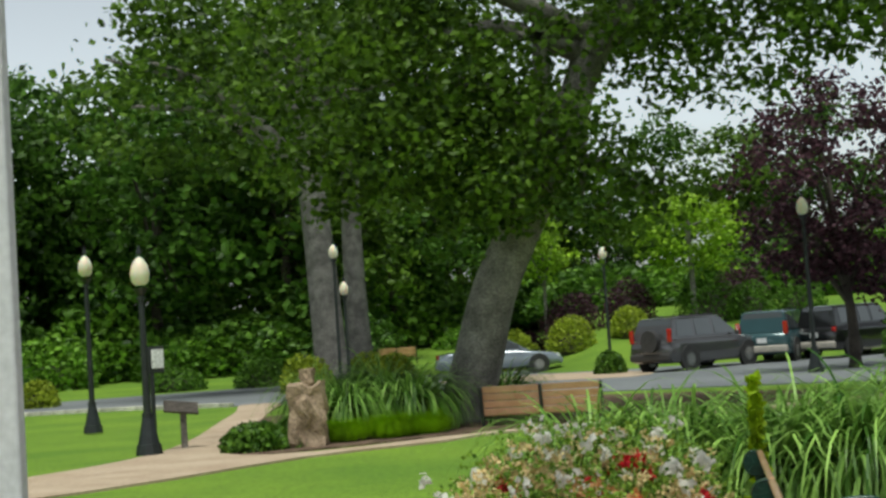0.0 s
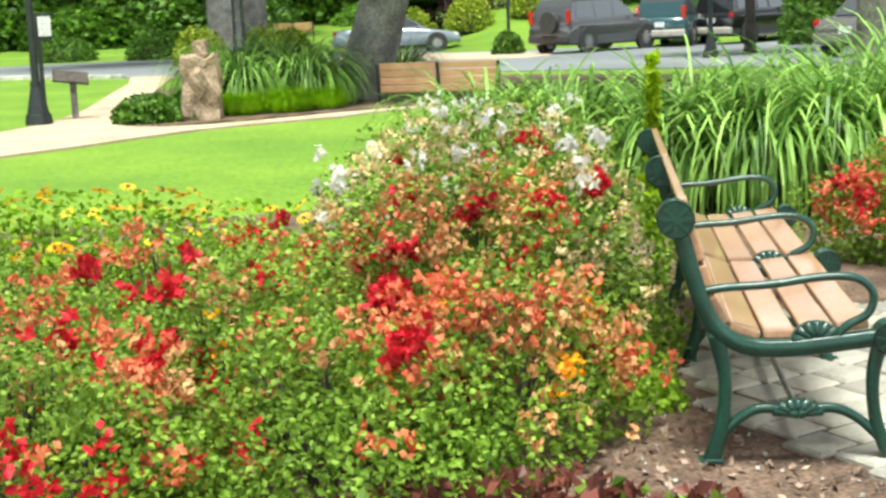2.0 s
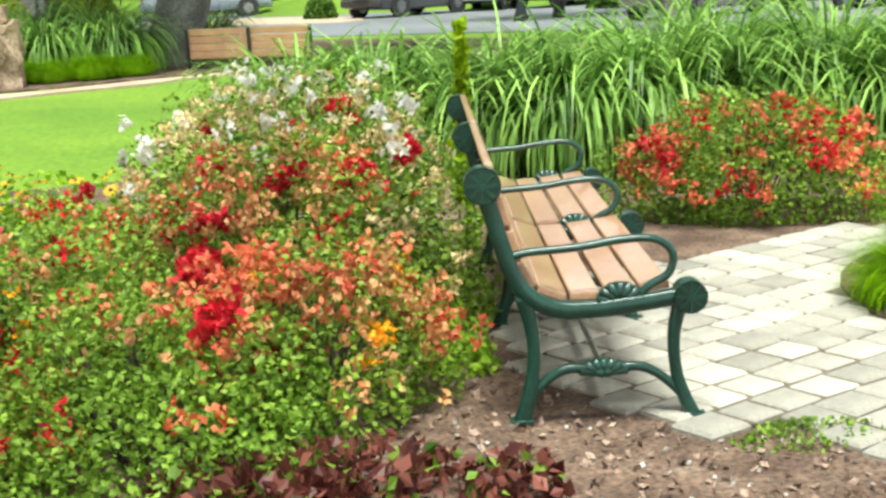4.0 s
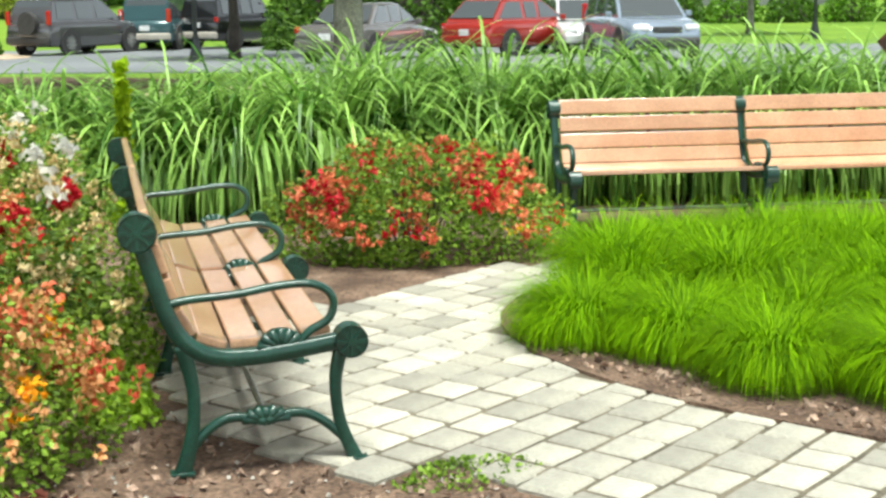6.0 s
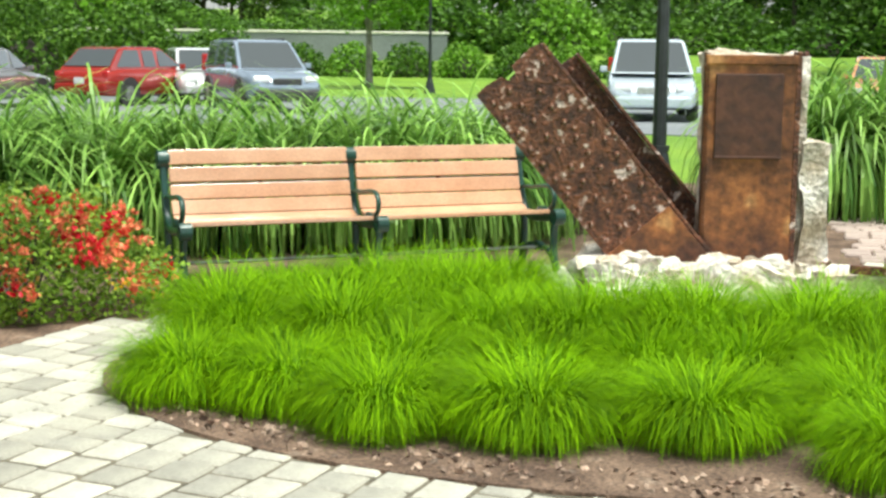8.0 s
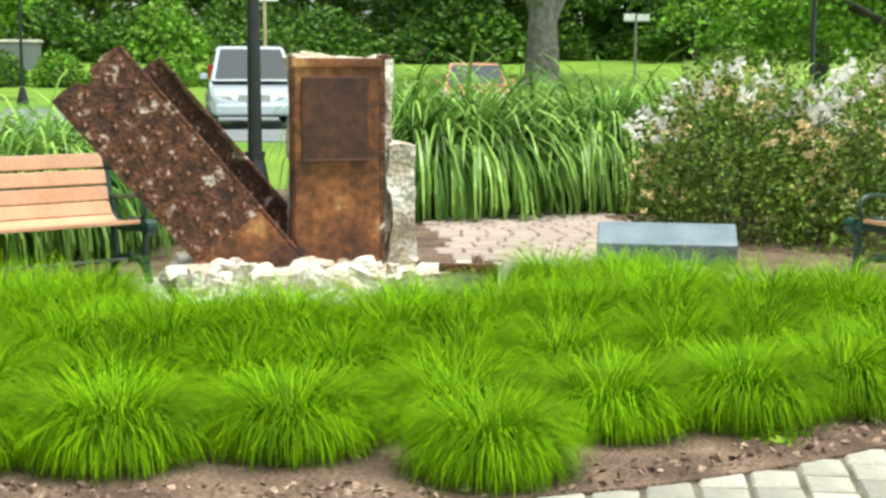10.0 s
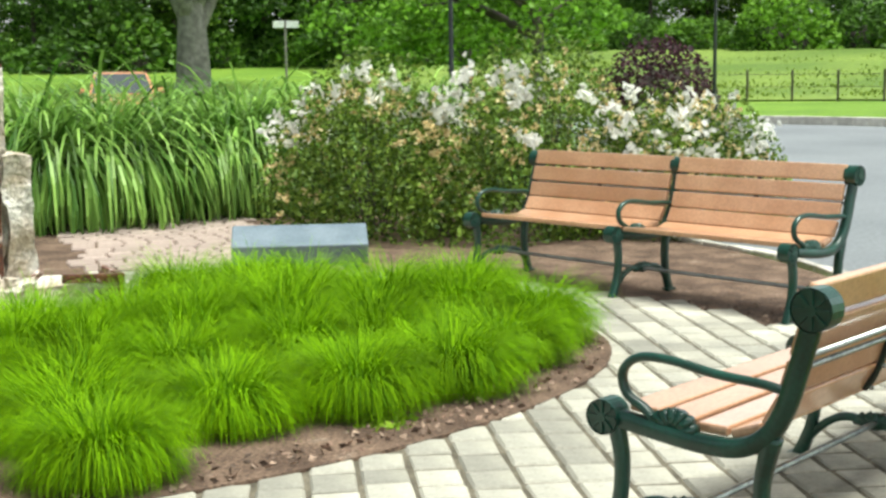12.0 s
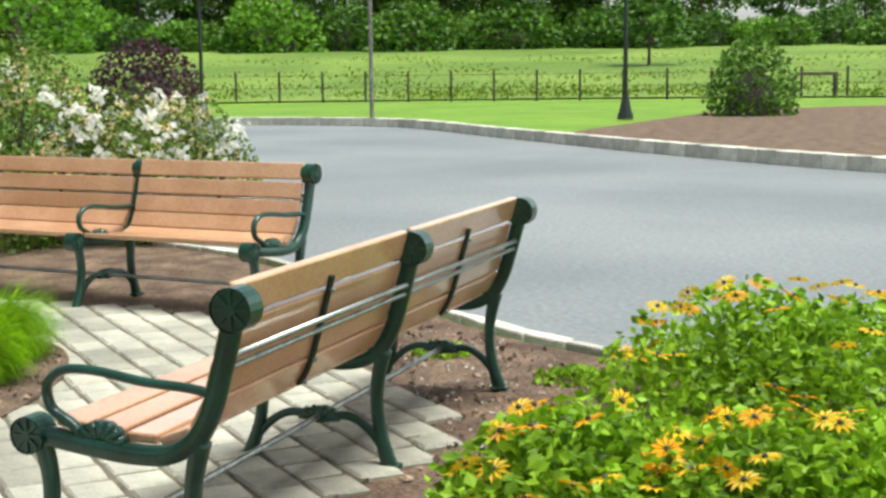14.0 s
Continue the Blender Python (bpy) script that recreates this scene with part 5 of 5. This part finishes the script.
def car(label, x, y, heading, colour, kind, group="parked cars", lower=None, z=0.0):
    """heading: degrees from +y towards +x. The car's nose points to its own +y."""
    c = thing("car", label, "car", pose(x, y, 0.004 + z, 0, 0, -heading), group)
    L, W, H = {"suv": (4.55, 0.90, 1.68), "sedan": (4.65, 0.89, 1.43), "hatch": (4.3, 0.87, 1.48), "van": (4.8, 0.96, 1.76), "jeep": (4.3, 0.88, 1.72)}[kind]
    h = L / 2
    belt = {"suv": 1.02, "sedan": 0.90, "hatch": 0.93, "van": 1.05, "jeep": 1.08}[kind]
    hood = belt - (0.04 if kind in ("suv", "jeep") else 0.08 if kind != "van" else 0.12)
    trunk = belt if kind != "sedan" else belt + 0.03
    st = [(-h, 0.90, 0.42, trunk - 0.22), (-h + 0.08, 0.96, 0.30, trunk - 0.06), (-h + 0.5, 1.0, 0.24, trunk), (-0.6, 1.0, 0.22, belt), (0.5, 1.0, 0.22, belt), (h - 1.15, 1.0, 0.24, hood + 0.02), (h - 0.35, 0.97, 0.28, hood - 0.08), (h - 0.08, 0.90, 0.34, hood - 0.2), (h, 0.82, 0.42, hood - 0.3)]
    body = raw("body", *loft([ring(yy, W * w, zl, zb) for yy, w, zl, zb in st]), colour, c, smooth=True)
    ya, yb, yc, yd = {"suv": (-h + 0.12, -h + 0.35, 0.30, 1.15), "sedan": (-h + 0.75, -h + 1.35, 0.25, 1.15), "hatch": (-h + 0.18, -h + 0.75, 0.25, 1.15), "van": (-h + 0.1, -h + 0.3, 0.55, 1.55), "jeep": (-h + 0.1, -h + 0.25, 0.35, 0.85)}[kind]
    wb, wt = W * 0.92, W * 0.76
    lowz, top = belt - 0.04, H - 0.04
    v = [(wb, ya, lowz), (-wb, ya, lowz), (wt, yb, top), (-wt, yb, top), (wt * 0.96, yb + 0.25, H), (-wt * 0.96, yb + 0.25, H), (wt * 0.96, yc - 0.2, H), (-wt * 0.96, yc - 0.2, H), (wt, yc, top), (-wt, yc, top), (wb, yd, lowz), (-wb, yd, lowz)]
    f = [(0, 1, 3, 2), (2, 3, 5, 4), (4, 5, 7, 6), (6, 7, 9, 8), (8, 9, 11, 10), (0, 2, 4, 6, 8, 10), (1, 11, 9, 7, 5, 3), (0, 10, 11, 1)]
    cb = bmesh.new()
    cv = [cb.verts.new(p) for p in v]
    for q in f:
        cb.faces.new([cv[i] for i in q])
    bmesh.ops.bevel(cb, geom=[e for e in cb.edges if min(p.co.z for p in e.verts) > lowz + 0.1], offset=0.07, segments=3, affect="EDGES", profile=0.5)
    bmesh.ops.recalc_face_normals(cb, faces=cb.faces[:])
    cabin = part("cabin", cb, colour, c)

    def pane(name, a, b, cc, d, label=""):
        """A glass pane between four corners of the cabin, inset from its pillars and 6 mm proud of them."""
        q = [Vector(p) for p in (a, b, cc, d)]
        mid = sum(q, Vector()) / 4
        n = (q[1] - q[0]).cross(q[3] - q[0]).normalized()
        if n.dot(mid - Vector((0, 0, 0.9))) < 0:
            n = -n
        q = [p.lerp(mid, 0.09) + n * 0.006 for p in q]
        back = [p - n * 0.012 for p in q]
        raw(name, q + back, [(0, 1, 2, 3), (7, 6, 5, 4), (0, 4, 5, 1), (1, 5, 6, 2), (2, 6, 7, 3), (3, 7, 4, 0)], M_GLASS, cabin, label)
    pane("windscreen", v[8], v[9], v[11], v[10])
    pane("rear_window", v[2], v[3], (-wb, ya + (0.0 if kind == "sedan" else 0.05), lowz + 0.08), (wb, ya + (0.0 if kind == "sedan" else 0.05), lowz + 0.08))
    for s in (1, -1):
        zb2 = lowz + 0.07
        cuts = [ya + 0.18, (ya + yd) / 2 - (0.55 if kind in ("suv", "van") else 0.25), (ya + yd) / 2 + 0.35, yd - 0.12]
        for k in range(3):
            y0, y1 = cuts[k], cuts[k + 1]

            def topy(yy):
                return min(max(yy, yb + 0.1), yc - 0.02)
            pane("side_window", (s * wb * 0.995, y0 + 0.04, zb2), (s * wb * 0.995, y1 - 0.04, zb2), (s * (wt + 0.01), topy(y1 - 0.04), top - 0.03), (s * (wt + 0.01), topy(y0 + 0.04), top - 0.03))
        part("mirror", boxes(((0.16, 0.08, 0.13), pose(s * (W + 0.08), yd - 0.35, belt + 0.05), 0.03)), colour, c)
        part("headlight", boxes(((0.38, 0.14, 0.15), pose(s * W * 0.66, h - 0.09, hood - 0.22, 12, 0, -s * 16), 0.04)), M_HEAD, c, "clear headlight")
        tall = 0.42 if kind in ("suv", "van") else 0.16
        part("tail_light", boxes(((0.16, 0.08, tall), pose(s * W * 0.86, -h + 0.06, trunk - 0.02 + (tall / 2 - 0.1 if tall > 0.3 else -0.12)), 0.03)), M_TAIL, c, "red tail light")
        for yy in (-h + 0.85, h - 0.85):
            r = 0.36 if kind in ("suv", "jeep") else 0.32
            m = pose(s * (W - 0.10), yy, r, 0, 90, 0)
            arch = bmesh.new()
            cyl(arch, r + 0.07, r + 0.07, 0.05, pose(s * (W - 0.005), yy, r + 0.01, 0, 90, 0), 24)
            part("wheel_arch", arch, M_TRIM, c)
            wheel = part("wheel", cyl(bmesh.new(), r * 0.3, r * 0.3, 0.235, m, 10), M_TRIM, c)
            tb = bmesh.new()
            cyl(tb, r, r, 0.225, m, 28)
            bmesh.ops.bevel(tb, geom=[e for e in tb.edges if len(e.link_faces) == 2 and max(len(q.verts) for q in e.link_faces) > 4], offset=0.04, segments=2, affect="EDGES")
            part("tyre", tb, M_TYRE, wheel)
            rim = bmesh.new()
            cyl(rim, r * 0.64, r * 0.64, 0.236, m, 24)
            for k in range(5):
                box(rim, (0.245, 0.06, r * 1.2), m @ pose(0, 0, 0, 0, 0, k * 36) @ pose(0, 0, 0, 0, 90, 0) @ pose(0, 0, 0, 0, 0, 0))
            part("rim", rim, M_RIM, wheel)
    low = lower or M_TRIM
    part("rear_bumper", boxes(((W * 1.84, 0.16, 0.22), pose(0, -h + 0.02, 0.45), 0.05)), low if kind in ("suv", "jeep") else colour, c)
    part("front_bumper", boxes(((W * 1.72, 0.2, 0.24), pose(0, h - 0.04, 0.42), 0.06)), low if kind in ("suv", "jeep") else colour, c)
    part("grille", boxes(((0.70, 0.06, 0.16), pose(0, h - 0.02, hood - 0.27), 0.03)), M_RIM if kind == "van" else M_TRIM, c)
    part("number_plate", boxes(((0.32, 0.015, 0.16), pose(0, -h - 0.035 + (0.0 if kind != "sedan" else 0.03), trunk - 0.30), 0.004)), M_SIGN, c, "plain white plate")
    part("sill", boxes(((W * 1.9, L - 2.4, 0.10), pose(0, 0, 0.27), 0.02)), low, c)
    if kind in ("suv", "van"):
        for s in (1, -1):
            part("roof_rail", boxes(((0.04, 1.6, 0.04), pose(s * wt * 0.85, -0.6, H + 0.02), 0.012)), M_TRIM, c)
    if kind == "suv" and lower is None:
        part("spare_wheel", cyl(bmesh.new(), 0.34, 0.34, 0.2, pose(0.1, -h - 0.06, 0.95, 90, 0, 0), 24), M_TRIM, c, "dark covered spare wheel")
    return c


P_DARK, P_SILVER, P_GREEN, P_GREY = paint("dark_grey_paint", (0.085, 0.085, 0.09)), paint("silver_blue_paint", (0.30, 0.35, 0.40)), paint("dark_teal_paint", (0.035, 0.09, 0.10)), paint("bronze_grey_paint", (0.17, 0.16, 0.155))
# navy is lightened all over, the sky's white glare put into its colour
P_RED, P_WHITE, P_NAVY, P_LIGHT, P_ORANGE, P_BLACK = paint("red_paint", (0.38, 0.03, 0.02)), paint("white_paint", (0.75, 0.76, 0.76)), paint("navy_paint_with_glare", (0.26, 0.32, 0.40)), paint("pale_blue_paint", (0.55, 0.62, 0.68)), paint("orange_paint", (0.72, 0.34, 0.16)), paint("black_paint", (0.015, 0.015, 0.016))
M_BEIGE = mat("beige_cladding", (0.40, 0.37, 0.32), (0.48, 0.45, 0.39), 0.6, 6, 0.05)
car("silver blue sedan parked across the drive", 1.75, 52.2, 88, P_SILVER, "sedan")
car("dark grey compact SUV with a spare wheel at the rear", 7.9, 44.3, 50, P_DARK, "suv")
car("dark teal SUV with beige lower cladding", 11.1, 46.6, 28, P_GREEN, "suv", lower=M_BEIGE)
car("black off-road car with beige wheel arches", 13.6, 46.2, 55, P_BLACK, "jeep", lower=M_BEIGE)
car("bronze grey sedan behind a tree trunk", 13.1, 32.8, 50, P_GREY, "sedan")
car("red hatchback parked beyond tall grasses", 17.5, 33.3, 66, P_RED, "hatch")
car("dark blue SUV, its paint lightened to carry sky glare", 18.6, 29.0, 196, P_NAVY, "suv", lower=M_TRIM)
car("small white car behind the blue SUV", 19.6, 33.6, 200, P_WHITE, "hatch")
car("pale blue minivan facing the plaza", 24.1, 21.3, 226, P_LIGHT, "van")
car("orange car half hidden by tall grass", 31.4, 19.9, 236, P_ORANGE, "sedan")

# ---- kerbs ----
def kerb_run(pts, step, size, label, lift):
    k = thing("kerb", label, "kerb")
    tagged(k, kind="structure")
    path = spline([(x, y, 0) for x, y in pts], 14)
    me = []
    for j in range(4):
        bm = bmesh.new()
        box(bm, (step * 0.975, size[0], size[1]), None, 0.012)
        for vv in bm.verts:
            vv.co += noise.noise_vector(vv.co * 9 + Vector((j * 5, 0, 0))) * 0.014
        mm = bpy.data.meshes.new("kerb_stone")
        bm.to_mesh(mm)
        bm.free()
        mm.materials.append(M_KERB)
        me.append(mm)
    d, i = 0.0, 0
    for p, q in zip(path, path[1:]):
        L = (q - p).length
        while d < L:
            c = p.lerp(q, d / L)
            w = (q - p).normalized()
            ob = new("kerb_stone", me[i % 4])
            ob.parent = k
            ob.matrix_basis = Matrix.Translation((c.x, c.y, lift)) @ pose(0, 0, 0, 0, 0, math.degrees(math.atan2(w.y, w.x)))
            d += step
            i += 1
        d -= L
    return k


kerb_run([(13, -14), (14.5, -8.4), (17.6, -6.0), (21.4, -4.1), (27, -1.9), (32.6, 0.4), (34.8, 4.6), (36, 11), (34.5, 18), (31.7, 23.5)], 0.42, (0.2, 0.32), "pale granite block kerb along the drive", 0.04)
kerb_run([(19.6, 16), (20.5, 10), (17, 5.2), (12, 2.3), (10.4, 0.92), (8, -0.43), (7.0, -1.08), (5.5, -2.7)], 0.30, (0.09, 0.12), "thin white edging along the planting bed", -0.02)
kerb_run([(-24, 45), (-11.2, 42.2), (-8.4, 40.5), (-6.3, 39)], 0.42, (0.18, 0.2), "pale kerb along the lawn", 0.0)

# ---- bark chips ----
cv = np.stack([RNG.uniform(-0.3, 2.1, 1600), RNG.uniform(2.9, 5.2, 1600), RNG.uniform(0.010, 0.022, 1600)], 1)
cv = np.array([p for p in cv if not in_plaza(p[0], p[1])])
cw = np.stack([RNG.uniform(4.9, 8.4, 1500), RNG.uniform(-1.6, 1.6, 1500), RNG.uniform(0.010, 0.022, 1500)], 1)
cw = np.array([p for p in cw if not in_plaza(p[0], p[1]) and p[1] > -0.9 + (p[0] - 7.0) * 0.66])
ci = []
for _ in range(1500):
    t, k = RNG.uniform(0, 6.283), RNG.uniform(0.86, 0.99)
    p = PC + PU * (IA * k * math.cos(t)) + PV * (IB * k * math.sin(t))
    ci.append((p.x, p.y, RNG.uniform(0.035, 0.046)))
tagged(leaf_mesh("bark_chips", np.concatenate([cv, cw, np.array(ci)]), 0.035, M_CHIP, None, "loose brown bark chips on the beds", up=0.0), category="mulch", kind="stuff")

pale = np.concatenate([np.stack([RNG.uniform(-0.2, 2.0, 420), RNG.uniform(2.9, 5.0, 420), np.full(420, 0.014)], 1), np.stack([RNG.uniform(5.2, 7.3, 300), RNG.uniform(-0.7, 0.2, 300), np.full(300, 0.014)], 1)])
pale = np.array([p for p in pale if not in_plaza(p[0], p[1])])
tagged(leaf_mesh("pale_chips", pale, 0.020, M_KERB, None, "small pale wood chips in the mulch", up=0.0), category="mulch", kind="stuff")

# ---- pavers ----
def paver_mesh(name, l, w, material, seed):
    bm = bmesh.new()
    box(bm, (l, w, 0.05), None, 0.0)
    bmesh.ops.bevel(bm, geom=[e for e in bm.edges if all(vv.co.z > 0 for vv in e.verts)], offset=0.012, segments=1, affect="EDGES")
    for vv in bm.verts:
        vv.co += noise.noise_vector(vv.co * 12 + Vector((seed * 7.3, 0, 0))) * 0.004
    me = bpy.data.meshes.new(name)
    bm.to_mesh(me)
    bm.free()
    me.materials.append(material)
    return me


def pave(label, uv, inside, near, kinds, material, joined_material, w):
    """Rows of pavers of mixed length; those near the walk are pieces of their own, the rest are joined."""
    host = tagged(new("paving"), label, "paving", kind="structure")
    u, v, o = uv
    ms = {(l, j): paver_mesh("paver", l - 0.016, w - 0.011, material, j) for l in kinds for j in range(3)}
    jv, jf, count = [], [], 0
    ang = math.degrees(math.atan2(u.y, u.x))
    rg = random.Random(5)
    for r in range(-40, 41):
        d = -6.0 + rg.uniform(0, 0.1)
        while d < 6.0:
            l = rg.choice(kinds)
            p = o + u * (d + l / 2) + v * (r * w)
            d += l
            if not inside(p):
                continue
            m = Matrix.Translation((p.x, p.y, 0.0 + rg.uniform(0, 0.005))) @ pose(0, 0, 0, rg.uniform(-0.8, 0.8), rg.uniform(-0.8, 0.8), ang + rg.uniform(-1.6, 1.6))
            me = ms[(l, rg.randrange(3))]
            if near(p) and count < 300:
                ob = new("paver", me)
                ob.parent = host
                ob.matrix_basis = m
                count += 1
            else:
                n = len(jv)
                jv += [m @ q.co for q in me.vertices]
                jf += [tuple(i + n for i in q.vertices) for q in me.polygons]
    if jv:
        tagged(raw("paver_field", jv, jf, joined_material, host), kind="stuff")


ROWU, ROWV = Vector((math.cos(radians(26.5)), math.sin(radians(26.5)), 0)), Vector((-math.sin(radians(26.5)), math.cos(radians(26.5)), 0))
pave("weathered grey and buff pavers round the island", (ROWU, ROWV, PC), lambda p: in_plaza(p.x, p.y) and in_oval(p.x, p.y, IA - 0.05, IB - 0.05) > 1.0,
     lambda p: (p - PC).dot(PV) < -1.2, (0.165, 0.19, 0.2, 0.21), M_PAVER, M_PAVERJ, 0.176)
BU = Vector((0.80, 0.60, 0))
BV = Vector((-0.60, 0.80, 0))
BO = Vector((9.9, 5.55, 0))
pave("pinkish brick pavers of the path leaving the plaza", (BV, BU, BO), lambda p: abs((p - BO).dot(BV)) < 0.85 and -2.2 < (p - BO).dot(BU) < 5.0 and not in_plaza(p.x, p.y, 0.05),
     lambda p: (p - BO).dot(BU) < 1.0, (0.20, 0.20, 0.22), M_BRICK, M_BRICK, 0.16)
